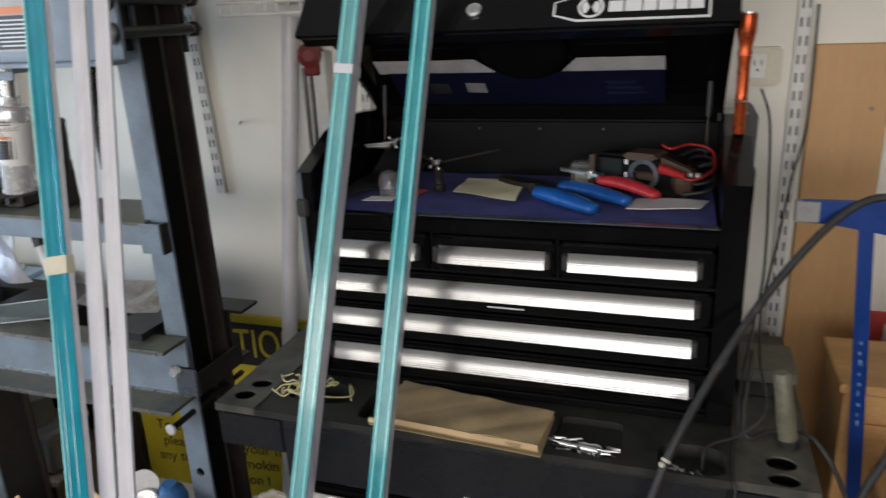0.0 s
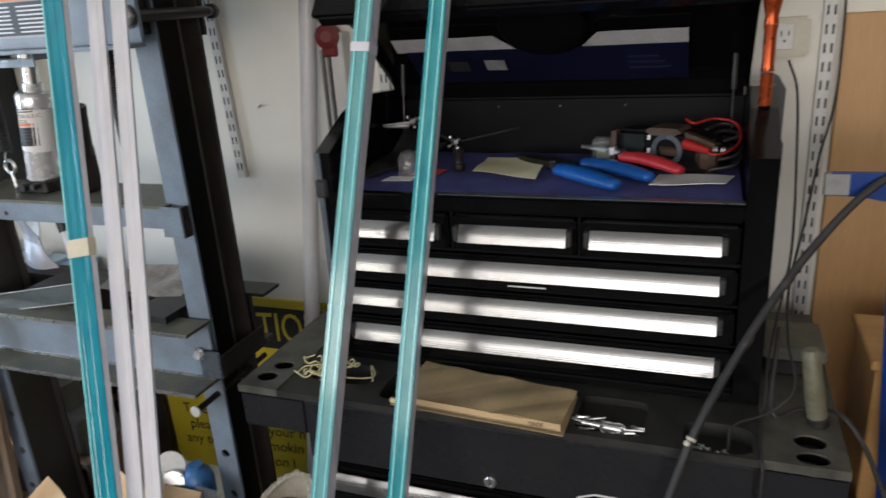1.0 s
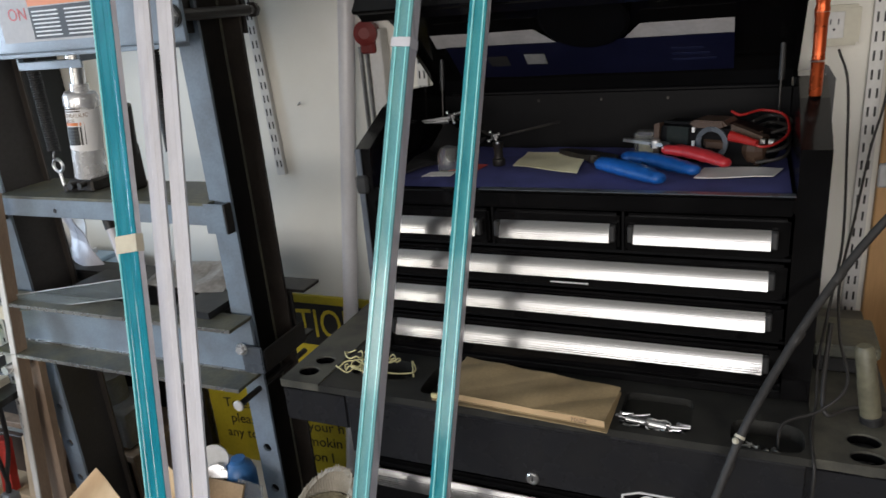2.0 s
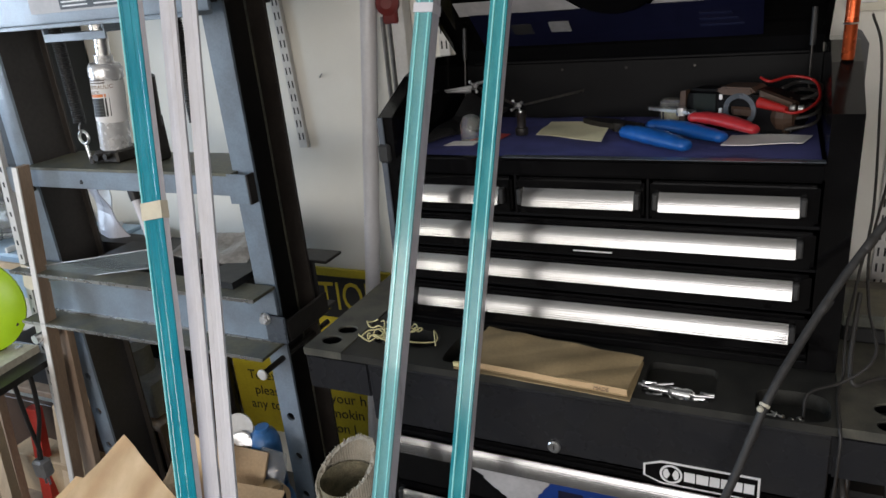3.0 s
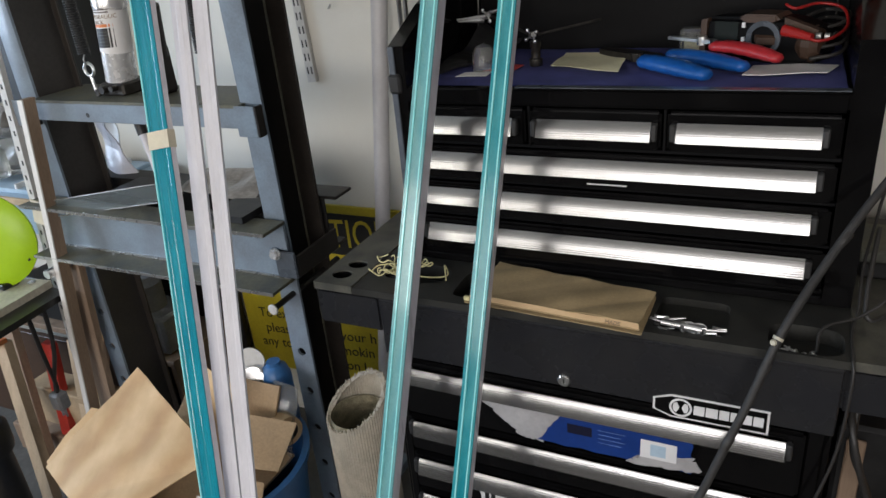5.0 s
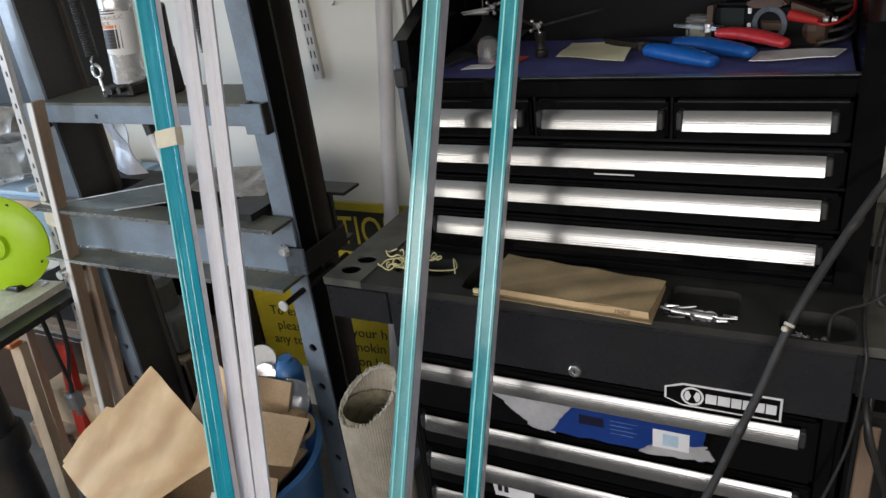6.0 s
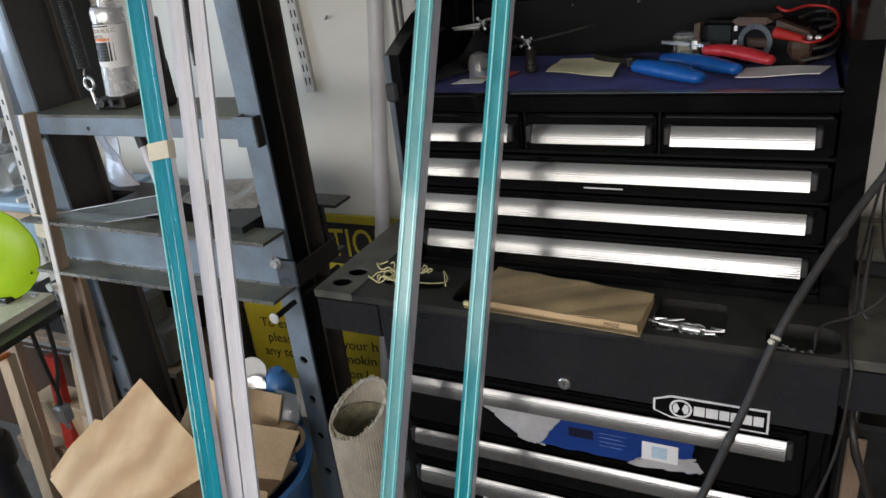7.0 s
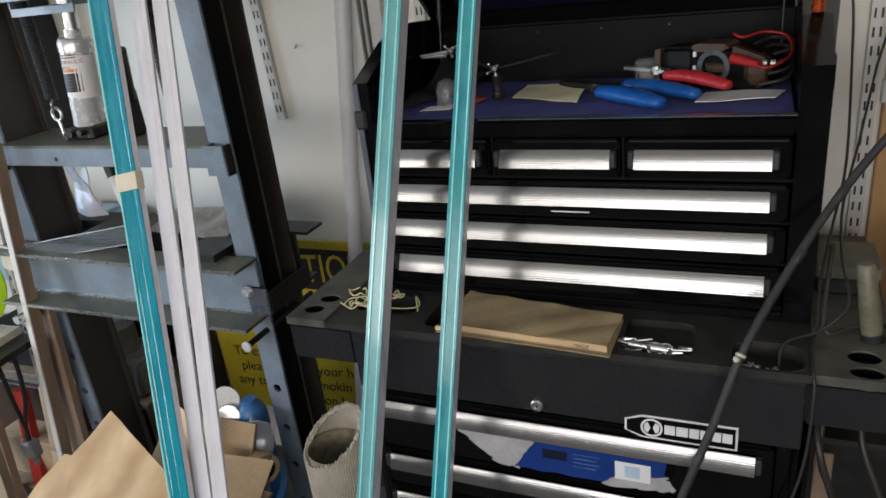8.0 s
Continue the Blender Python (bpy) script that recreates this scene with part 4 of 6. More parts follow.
def post_plate(x0, x1, y, z0, z1, holes, r=0.010, t=0.006):
    """A flange with a row of round holes through it."""
    bm = bmesh.new()
    loops, edges = [], []
    for yy in (y, y + t):
        here = []
        for loop in [[(x0, z0), (x1, z0), (x1, z1), (x0, z1)]] + [[((x0 + x1) / 2 + r * math.cos(a), z + r * math.sin(a)) for a in (2 * math.pi * k / 14 for k in range(14))] for z in holes]:
            here.append([bm.verts.new((px, yy, pz)) for px, pz in loop])
        ed = [bm.edges.new((vs[i], vs[(i + 1) % len(vs)])) for vs in here for i in range(len(vs))]
        bmesh.ops.triangle_fill(bm, edges=ed, use_beauty=True)
        loops.append(here)
    for f, b in zip(*loops):
        for i in range(len(f)):
            k = (i + 1) % len(f)
            bm.faces.new((f[i], f[k], b[k], b[i]))
    bmesh.ops.recalc_face_normals(bm, faces=bm.faces[:])
    return bm


low_holes = [0.578, 0.475, 0.372, 0.269, 0.166]
pr = part("post", post_plate(-0.343, -0.293, 0.0, 0.03, 1.60, low_holes), "press", press, "grey post flange with a row of holes")
# webs and rear flanges carry the post's inner shade in their colour
part("web", B((-0.343, -0.337, 0.006, 0.114, 0.03, 1.60), bevel=0.0008), "pressdk", pr, "inner face of the post, coloured black for shade")
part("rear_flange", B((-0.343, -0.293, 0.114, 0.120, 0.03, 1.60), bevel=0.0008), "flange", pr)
# two thin strips draw lit edges inside the post
part("lit_line", B((-0.3368, -0.333, 0.1105, 0.1138, 0.03, 1.60), bevel=0.0005), "dust", pr, "pale line for the lit edge along the web")
part("lit_edge", B((-0.2945, -0.2925, 0.1135, 0.1205, 0.03, 1.60), bevel=0.0005), "flange", pr)
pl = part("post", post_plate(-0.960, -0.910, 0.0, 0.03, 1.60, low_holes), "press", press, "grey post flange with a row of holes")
part("web", B((-0.916, -0.910, 0.006, 0.104, 0.03, 1.60), bevel=0.0008), "pressweb", pl, "inner face of the post, coloured dark for shade")
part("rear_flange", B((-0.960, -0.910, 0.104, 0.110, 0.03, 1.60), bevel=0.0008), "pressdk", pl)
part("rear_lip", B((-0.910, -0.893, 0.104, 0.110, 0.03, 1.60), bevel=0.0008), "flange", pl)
for x in (-0.318, -0.935):
    part("foot", B((x - 0.03, x + 0.03, -0.25, 0.33, 0.0, 0.03), bevel=0.003), "press", press)
# the table: two channels on edge, flanges outward
bf = part("bed_beam", B((-0.985, -0.288, -0.016, -0.008, 0.770, 0.886), bevel=0.001), "press", press, "grey table channel")
part("bed_flange", B((-0.985, -0.288, -0.075, -0.008, 0.886, 0.893), bevel=0.001), "dust", bf, "dusty upper flange")
part("bed_flange", B((-0.985, -0.288, -0.082, -0.008, 0.763, 0.770), bevel=0.001), "dust", bf, "lower flange with a bright edge")
# silver strips paint highlights along the flange edges and the web's foot
part("edge_highlight", B((-0.985, -0.288, -0.0835, -0.082, 0.763, 0.770), bevel=0), "silver", bf)
part("edge_highlight", B((-0.985, -0.288, -0.0765, -0.075, 0.886, 0.893), bevel=0), "silver", bf)
part("corner_highlight", B((-0.985, -0.288, -0.0205, -0.016, 0.7702, 0.7735), bevel=0), "silver", bf)
# rear channel coloured near black, as if in shade
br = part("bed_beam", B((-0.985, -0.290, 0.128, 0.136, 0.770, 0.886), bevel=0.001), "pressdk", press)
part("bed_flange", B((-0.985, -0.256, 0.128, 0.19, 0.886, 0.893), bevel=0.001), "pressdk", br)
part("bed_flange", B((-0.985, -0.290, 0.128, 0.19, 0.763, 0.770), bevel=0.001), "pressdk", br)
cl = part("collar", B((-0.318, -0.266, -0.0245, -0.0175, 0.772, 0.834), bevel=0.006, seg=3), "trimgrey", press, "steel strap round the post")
# strap flank darkened to look turned from the light
part("strap_side", B((-0.272, -0.266, -0.0172, 0.127, 0.775, 0.823), bevel=0.002), "pressdk", cl, "flank of the strap, coloured dark for shade")
hexbolt((-0.312, -0.0245, 0.826), (0, -1, 0), 0.0105, 0.010, cl, "nut", "zinc")
part("nut_washer", lathe([(0.013, 0), (0.013, 0.002)], (-0.312, -0.0262, 0.826), 20, (0, 1, 0)), "chrome", cl)
# right pin's shaft coloured dark for the shade behind its head
part("table_pin", C((-0.308, -0.066, 0.724), (-0.308, 0.17, 0.724), 0.0062, seg=20), "pressdk", press)
part("pin_head", lathe([(0.0115, 0), (0.0115, 0.003), (0.009, 0.0045)], (-0.308, -0.068, 0.724), 20, (0, -1, 0)), "rail", press)
part("table_pin", C((-0.935, -0.10, 0.733), (-0.935, 0.17, 0.733), 0.011, seg=20), "chrome", press)
# the beam over the jack
tb = part("top_beam", B((-1.02, -0.262, -0.070, -0.062, 1.414, 1.600), (-1.02, -0.262, -0.115, -0.062, 1.407, 1.414), bevel=0.001), "press", press, "grey top beam")
# rear beam and spacer darkened for shade under the top
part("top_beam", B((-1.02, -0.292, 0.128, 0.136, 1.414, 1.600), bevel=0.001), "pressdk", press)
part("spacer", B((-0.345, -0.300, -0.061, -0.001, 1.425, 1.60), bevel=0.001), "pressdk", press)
for z in (1.455, 1.507):
    b = hexbolt((-0.279, -0.070, z), (0, -1, 0), 0.0150, 0.013, press, "bolt", "zinc")
    part("washer", lathe([(0.018, 0), (0.018, 0.003)], (-0.279, -0.0735, z), 20, (0, 1, 0)), "blackp", b)
    part("shank", C((-0.279, -0.06, z), (-0.279, 0.125, z), 0.0100, seg=14), "blackp", b)
    part("shank_end", C((-0.279, 0.125, z), (-0.279, 0.15, z), 0.0075, seg=14), "steel", b)
    part("nut", lathe([(0.015, 0), (0.012, 0.012)], (-0.279, 0.137, z), 6, (0, 1, 0)), "pressdk", b)
part("spring_bracket", B((-0.797, -0.620, 0.030, 0.034, 1.376, 1.392), (-0.797, -0.620, 0.034, 0.075, 1.388, 1.392), (-0.797, -0.792, 0.030, 0.075, 1.392, 1.414), (-0.625, -0.620, 0.030, 0.075, 1.392, 1.414), bevel=0.0008), "press", press, "grey spring bracket under the beam")
lb = part("rating_label", B((-0.68, -0.435, -0.0712, -0.0702, 1.432, 1.520), bevel=0), "labelgrey", press, "white rating label with an orange band")
part("band", B((-0.600, -0.445, -0.0716, -0.0712, 1.492, 1.504), bevel=0), "orangeink", lb)
part("panel", B((-0.600, -0.445, -0.0716, -0.0712, 1.436, 1.490), bevel=0), "ink", lb)
for k in range(7):
    part("plain_bar", B((-0.594, -0.53, -0.0719, -0.0716, 1.4405 + 0.0068 * k, 1.4430 + 0.0068 * k), bevel=0), "whiteink", lb)
    part("plain_bar", B((-0.514, -0.451, -0.0719, -0.0716, 1.4405 + 0.0068 * k, 1.4430 + 0.0068 * k), bevel=0), "whiteink", lb)
words("ON", 0.03, (-0.655, -0.0714, 1.470), "redink", lb)
# the sliding jack bar between the posts
xb = part("jack_bar", B((-0.905, -0.330, -0.022, -0.016, 1.080, 1.118), bevel=0.001), "press", press, "grey sliding cross bar")
part("bar_top", B((-0.905, -0.330, -0.022, -0.001, 1.118, 1.124), (-0.905, -0.345, -0.0015, 0.128, 1.1182, 1.1238), bevel=0.0005), "dust", xb, "dusty bar top")
part("bar_rear", B((-0.905, -0.345, 0.122, 0.128, 1.080, 1.118), bevel=0.001), "press", xb)
for x0, x1 in ((-0.338, -0.293), (-0.962, -0.912)):
    c = part("guide_clip", B((x0, x1, -0.0265, -0.0225, 1.066, 1.1235), bevel=0.001), "press", press)
    # clip flank given a shaded colour
    part("clip_side", B((x1, x1 + 0.005, -0.0265, -0.006, 1.066, 1.1235), bevel=0.001), "pressdk", c)
part("bar_hole", C((-0.735, -0.0225, 1.095), (-0.735, -0.0215, 1.095), 0.005, seg=12), "ink", xb)
for x, y in ((-0.782, 0.05), (-0.455, 0.05)):
    sp = part("return_spring", sweep([(x + 0.0115 * math.cos(k * math.pi / 4), y + 0.0115 * math.sin(k * math.pi / 4), 1.205 + k * 0.00060) for k in range(0, 330)], 0.0023, 5, 1), "blackp", press, "black coil return spring", smooth=True)
    part("core", C((x, y, 1.21), (x, y, 1.41), 0.0085, seg=10), "blackp", sp)
    part("spring_hook", sweep([(x, y, 1.206), (x, y - 0.006, 1.194), (x, y, 1.184), (x, y + 0.004, 1.190)], 0.002, 6), "steel", sp, smooth=True)
    ey = part("eye_bolt", sweep([(x + 0.0135 * math.sin(a), y, 1.1735 - 0.0135 * math.cos(a)) for a in [j * math.pi / 6 for j in range(13)]], 0.0034, 8, 3), "chrome", press, "bright eye bolt", smooth=True)
    part("shank", C((x, y, 1.162), (x + 0.004, y, 1.122), 0.0034, seg=10), "chrome", ey)
JB, JA = Vector((-0.703, 0.06, 1.150)), Vector((0.15, 0, 0.9887))
jack = part("jack_base", join(B((-0.734, -0.666, 0.024, 0.105, 1.124, 1.150), bevel=0.004), C((-0.709, 0.024, 1.140), (-0.709, 0.006, 1.140), 0.008, seg=12), C((-0.684, 0.024, 1.142), (-0.684, 0.008, 1.142), 0.006, seg=12), B((-0.737, -0.725, 0.012, 0.024, 1.126, 1.140), bevel=0.002)), "toolsteel", press, "cast bottle jack foot")
part("cylinder", lathe([(0.032, 0), (0.032, 0.150), (0.034, 0.152), (0.034, 0.170), (0.030, 0.178), (0.018, 0.180), (0.018, 0.196)], JB, 36, JA), "zinc", jack, "silver jack cylinder", smooth=True)
part("ram", lathe([(0.014, 0), (0.014, 0.05), (0.02, 0.052), (0.02, 0.066)], JB + 0.194 * JA, 24, JA), "chrome", jack, smooth=True)
lw = part("jack_label", lathe([(0.0324, 0.062), (0.0324, 0.148)], JB, 36, JA, caps=False), "whitep", jack, "white wrap label with red lettering", smooth=True)


def arc_bar(z0, z1, a0, a1, material, r=0.0327):
    """A plain printed block on the wrap label, from angle a0 to a1 (degrees from the front)."""
    n = 8
    pts = [(r * math.sin(radians(a0 + (a1 - a0) * k / n)), -r * math.cos(radians(a0 + (a1 - a0) * k / n))) for k in range(n + 1)]
    bm = bmesh.new()
    lo = [bm.verts.new(JB + Vector((x + (z0 - JB.z) * JA.x, y, z0 - JB.z))) for x, y in pts]
    hi = [bm.verts.new(JB + Vector((x + (z1 - JB.z) * JA.x, y, z1 - JB.z))) for x, y in pts]
    for k in range(n):
        bm.faces.new((lo[k], lo[k + 1], hi[k + 1], hi[k]))
    return part("print", bm, material, lw)


def arc_words(text, size, z, a0, material):
    o = words(text, size, (0, 0, 0), material, None, (1, 0, 0), (0, 1, 0), 0.0002)
    for v in o.data.vertices:
        a = radians(a0) + v.co.x / 0.0328
        r = 0.0328 + v.co.z
        v.co = JB + Vector((r * math.sin(a) + (z + v.co.y - JB.z) * JA.x, -r * math.cos(a), z + v.co.y - JB.z)) - AT[lw.name]
    o.parent = lw
    return o


arc_bar(1.262, 1.268, -30, 75, "orangeink")
arc_bar(1.222, 1.260, -30, 75, "ink")
arc_words("HYDRAULIC", 0.0115, 1.2785, -44, "slat")
for k in range(2):
    arc_bar(1.2895 + 0.005 * k, 1.2920 + 0.005 * k, -40, 40, "brownp")
arc_words("JACK", 0.0105, 1.2685, -24, "slat")
for k in range(5):
    arc_bar(1.2265 + 0.0065 * k, 1.2275 + 0.0065 * k, -26, 40, "dust", 0.0329)
part("pump_lever", join(B((-0.60, -0.565, 0.03, 0.08, 1.124, 1.22), bevel=0.006), C((-0.572, 0.055, 1.20), (-0.548, 0.04, 1.30), 0.016, seg=14), C((-0.56, 0.02, 1.17), (-0.535, 0.0, 1.21), 0.008, seg=12)), "pressdk", press)

# ---- leaning plastic extrusions in film ----


def extrusion(p0, p1, w, d, ridges, face, rim, flank, label, tape=None, hw=0.0125, tapemat="masking"):
    """A long channel from the floor (p0) to its upper end (p1), broad face to the front."""
    p0, p1 = Vector(p0), Vector(p1)
    ax = (p1 - p0).normalized()
    ux = Vector((1, 0, 0))
    ux = (ux - ax * ux.dot(ax)).normalized()
    uy = ux.cross(ax)
    uy = uy if uy.y < 0 else -uy
    o = thing("plastic_strip", p0, label, "plastic strip", "leaning plastic strips")
    prof = [(-w / 2, -d), (w / 2, -d)]
    top = [(w / 2, 0.0)]
    n = len(ridges)
    for k, h in enumerate(ridges[::-1]):
        x = w / 2 - w * (k + 0.5) / n
        top += [(x + w * 0.42 / n, h), (x - w * 0.42 / n, h)]
    top.append((-w / 2, 0.0))
    b = part("core", prism(prof + [(w / 2, -0.0006), (-w / 2, -0.0006)], p0, p1, ux, uy), flank, o, "edge of the strip")
    part("film_face", prism([(-w / 2, -0.0005), (w / 2, -0.0005)] + top, p0, p1, ux, uy), face, o)
    # rims in a paler colour draw the highlights beside the film's centre
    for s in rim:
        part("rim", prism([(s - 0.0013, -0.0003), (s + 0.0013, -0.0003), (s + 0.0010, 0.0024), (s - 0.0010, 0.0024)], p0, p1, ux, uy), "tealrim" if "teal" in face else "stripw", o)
    if tape is not None:
        c = p0 + ax * ((tape - p0.z) / ax.z)
        part("tape_band", prism([(-w / 2 - 0.0012, -d - 0.001), (w / 2 + 0.0012, -d - 0.001), (w / 2 + 0.0012, 0.0030), (-w / 2 - 0.0012, 0.0034)], c - ax * hw, c + ax * hw, ux, uy), tapemat, o, "masking tape band")
    return o


def lean(a, b, z0, z1):
    """The two ends of a straight line through a and b at heights z0 and z1."""
    a, b = Vector(a), Vector(b)
    f = lambda z: a + (b - a) * ((z - a.z) / (b.z - a.z))
    return f(z0), f(z1)


TEAL = "long clear plastic channel under teal protective film, leaning"
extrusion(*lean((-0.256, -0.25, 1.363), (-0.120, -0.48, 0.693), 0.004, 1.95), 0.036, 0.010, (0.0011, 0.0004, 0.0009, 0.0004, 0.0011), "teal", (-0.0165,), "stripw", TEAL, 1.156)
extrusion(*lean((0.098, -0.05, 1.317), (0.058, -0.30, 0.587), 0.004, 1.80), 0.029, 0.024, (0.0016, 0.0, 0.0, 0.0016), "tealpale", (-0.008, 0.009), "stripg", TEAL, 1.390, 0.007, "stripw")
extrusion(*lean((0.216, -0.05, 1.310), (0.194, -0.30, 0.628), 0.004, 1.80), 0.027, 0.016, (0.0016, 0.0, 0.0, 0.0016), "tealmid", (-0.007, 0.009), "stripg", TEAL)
WH = "long plastic strip in lilac-white film, leaning beside teal ones"
extrusion(*lean((-0.216, -0.22, 1.357), (-0.098, -0.46, 0.682), 0.004, 1.95), 0.028, 0.004, (0.0, 0.0006, 0.0), "stripw", (), "stripg", WH)
extrusion(*lean((-0.176, -0.22, 1.354), (-0.066, -0.46, 0.691), 0.004, 1.95), 0.026, 0.004, (0.0, 0.0006, 0.0), "stripw", (), "stripg", WH)

# ---- back wall ----
WY = 0.44


def slotted_rail(x, z0, z1, label, askew=0.0):
    """A shelf standard: U-channel with two rows of slots."""
    r = thing("shelf_rail", (x, WY, z0), label, "shelf rail", "wall shelf rails")
    part("channel", B((x - 0.012, x + 0.012, WY - 0.014, WY - 0.011, z0, z1), (x - 0.012, x - 0.0095, WY - 0.011, WY - 0.001, z0, z1), (x + 0.0095, x + 0.012, WY - 0.011, WY - 0.001, z0, z1), bevel=0.0006), "rail", r)
    n = int((z1 - z0 - 0.02) / 0.032)
    for k in range(n):
        for s in (-0.0055, 0.0055):
            part("slot", B((x + s - 0.0018, x + s + 0.0018, WY - 0.0146, WY - 0.0138, z0 + 0.02 + 0.032 * k, z0 + 0.037 + 0.032 * k), bevel=0), "ink", r)
    r.rotation_euler = (0, askew, 0)
    return r


slotted_rail(0.784, 0.72, 1.75, "white slotted steel shelf rail on the wall")
slotted_rail(-0.484, 1.062, 1.75, "short white slotted steel shelf rail hanging askew on the wall", -0.05)
slotted_rail(-0.075, 1.20, 1.56, "short white slotted steel shelf rail on the wall")
solid("wall_panel", B((0.806, 0.932, 0.418, 0.4385, 0.30, 1.382), bevel=0.002), "wood", "plain varnished pine board fixed to the wall", "board", kind="structure")
for x, z in ((0.905, 1.27), (0.86, 1.1)):
    solid("knot", lathe([(0.004, 0), (0.003, 0.0006)], (x, 0.418, z), 12, (0, -1, 0)), "slat", "dark knot in the pine board", "knot", kind="structure")
outl = thing("wall_outlet", (0.72, WY, 1.347), "ivory surface socket box with one outlet", "outlet")
part("box", B((0.687, 0.752, 0.408, WY - 0.001, 1.313, 1.380), bevel=0.005, seg=2), "ivory", outl)
part("face", B((0.697, 0.727, 0.4055, 0.408, 1.326, 1.370), bevel=0.001), "rail", outl)
for dx in (-0.006, 0.006):
    part("slot", B((0.712 + dx - 0.001, 0.712 + dx + 0.001, 0.4048, 0.4056, 1.349, 1.358), bevel=0), "ink", outl)
part("slot", lathe([(0.0022, 0), (0.0022, 0.0006)], (0.712, 0.4054, 1.341), 10, (0, -1, 0)), "ink", outl)
pp = thing("white_pipe", (-0.26, 0.39, 0), "white plastic pipe leaning against the wall", "pipe")
part("tube", C((-0.352, 0.300, 0.002), (-0.232, 0.412, 1.47), 0.0185, seg=28), "pipe", pp, smooth=True)
rw = thing("red_clamp", (-0.19, 0.40, 1.38), "dark red clamp head with steel bar on the wall", "clamp")
part("head", join(lathe([(0.012, -0.02), (0.026, -0.014), (0.026, 0.014), (0.012, 0.02)], (-0.185, 0.40, 1.388), 18, (0.2, -1, 0)), B((-0.20, -0.165, 0.39, 0.439, 1.345, 1.375), bevel=0.004)), "darkred", rw)
part("bar", B((-0.211, -0.205, 0.40, 0.412, 0.95, 1.36), (-0.195, -0.190, 0.40, 0.412, 0.95, 1.36), bevel=0.001), "steel", rw)
part("white_rail", B((-0.184, -0.153, 0.400, 0.435, 1.0, 1.395), bevel=0.002), "rail", rw)
ws2 = thing("wire_shelf", (-0.1, 0.3, 1.49), "white coated wire shelf on the wall", "wire shelf")
part("front_wire", join(C((-0.265, 0.20, 1.497), (0.62, 0.20, 1.497), 0.003, seg=8), C((-0.265, 0.20, 1.475), (0.62, 0.20, 1.475), 0.003, seg=8)), "rail", ws2)
part("back_wire", C((-0.265, 0.43, 1.497), (0.62, 0.43, 1.497), 0.003, seg=8), "rail", ws2)
for k in range(36):
    x = -0.262 + 0.025 * k
    part("cross_wire", join(C((x, 0.20, 1.475), (x, 0.20, 1.50), 0.0017, seg=6), C((x, 0.20, 1.5), (x, 0.436, 1.5), 0.0017, seg=6)), "rail", ws2)
solid("shelf_bin", B((-0.20, 0.12, 0.215, 0.40, 1.5025, 1.60), bevel=0.006), "blackp", "black plastic bin on the wire shelf", "bin")
solid("wall_nail", C((-0.415, WY, 1.232), (-0.385, WY - 0.035, 1.243), 0.0018, seg=8), "steel", "bent nail in the wall", "nail")

sign = thing("caution_sign", (-0.6, 0.43, 0.45), "yellow and black notice board against the wall", "sign")
part("panel", B((-0.878, -0.285, 0.428, 0.4375, 0.16, 0.735), bevel=0.002), "yellow", sign)
part("heading_band", B((-0.872, -0.298, 0.4268, 0.428, 0.590, 0.712), bevel=0), "ink", sign)
words("TION", 0.118, (-0.512, 0.4264, 0.612), "yellow", sign, (1, 0, 0.05), (0, 0, 1), squeeze=0.72)
part("white_edge", B((-0.283, -0.245, 0.42, 0.43, 0.05, 0.56), bevel=0.002), "whitep", sign)
for txt, x, z in (("To exte", -0.825, 0.340), ("please", -0.810, 0.288), ("any toba", -0.834, 0.236), ("your h", -0.533, 0.306), ("smokin", -0.557, 0.254), ("on l", -0.530, 0.204)):
    words(txt, 0.046, (x, 0.4274, z), "ink", sign, (1, 0, 0.07), (0, 0, 1))

# ---- right of the chest ----
tsq = thing("t_square", (0.865, 0.07, 0), "blue metal T-square ruler standing upright", "T-square")
part("blade", prism([(0.931, 0.004), (0.951, 0.004), (0.856, 1.165), (0.836, 1.165)], (0, 0.070, 0), (0, 0.0735, 0), (1, 0, 0), (0, 0, 1)), "tsq", tsq)
hd = part("head", prism([(0.757, 1.158), (0.760, 1.190), (0.921, 1.192), (0.927, 1.134), (0.858, 1.146), (0.80, 1.156)], (0, 0.0605, 0), (0, 0.0695, 0), (1, 0, 0), (0, 0, 1)), "tsq", tsq)
part("head_tip", B((0.752, 0.785, 0.0595, 0.0703, 1.157, 1.189), bevel=0.002), "greyp", hd)
part("label", B((0.876, 0.898, 0.0598, 0.0605, 1.170, 1.186), bevel=0), "bench", hd)
for k in range(3):
    part("plain_bar", B((0.878, 0.913 - 0.012 * (k % 2), 0.0592, 0.0597, 1.160 - 0.008 * k, 1.1625 - 0.008 * k), bevel=0), "tsqmark", hd)
for k in range(9):
    xk = 0.873 - 0.0014 * k
    part("plain_bar", B((xk - 0.0022, xk + 0.0022 - 0.0015 * (k % 2), 0.0692, 0.0699, 0.835 + 0.017 * k, 0.8405 + 0.017 * k + 0.004 * (k % 3 == 0)), bevel=0), "tsqmark", tsq)
wb = thing("wooden_box", (0.98, 0.25, 0), "orange-brown plywood box beside the cabinet", "box")
part("body", B((0.858, 1.45, 0.105, 0.275, 0.0, 0.872), bevel=0.003), "woodbox", wb)
part("top_board", B((0.850, 1.46, 0.098, 0.280, 0.872, 0.888), bevel=0.003), "woodbox", wb)
part("batten", B((0.875, 1.45, 0.098, 0.105, 0.80, 0.822), bevel=0.001), "woodbox", wb)
fs = thing("flag_sign", (1.05, 0.43, 0.87), "red, white and blue sign on the wall", "sign")
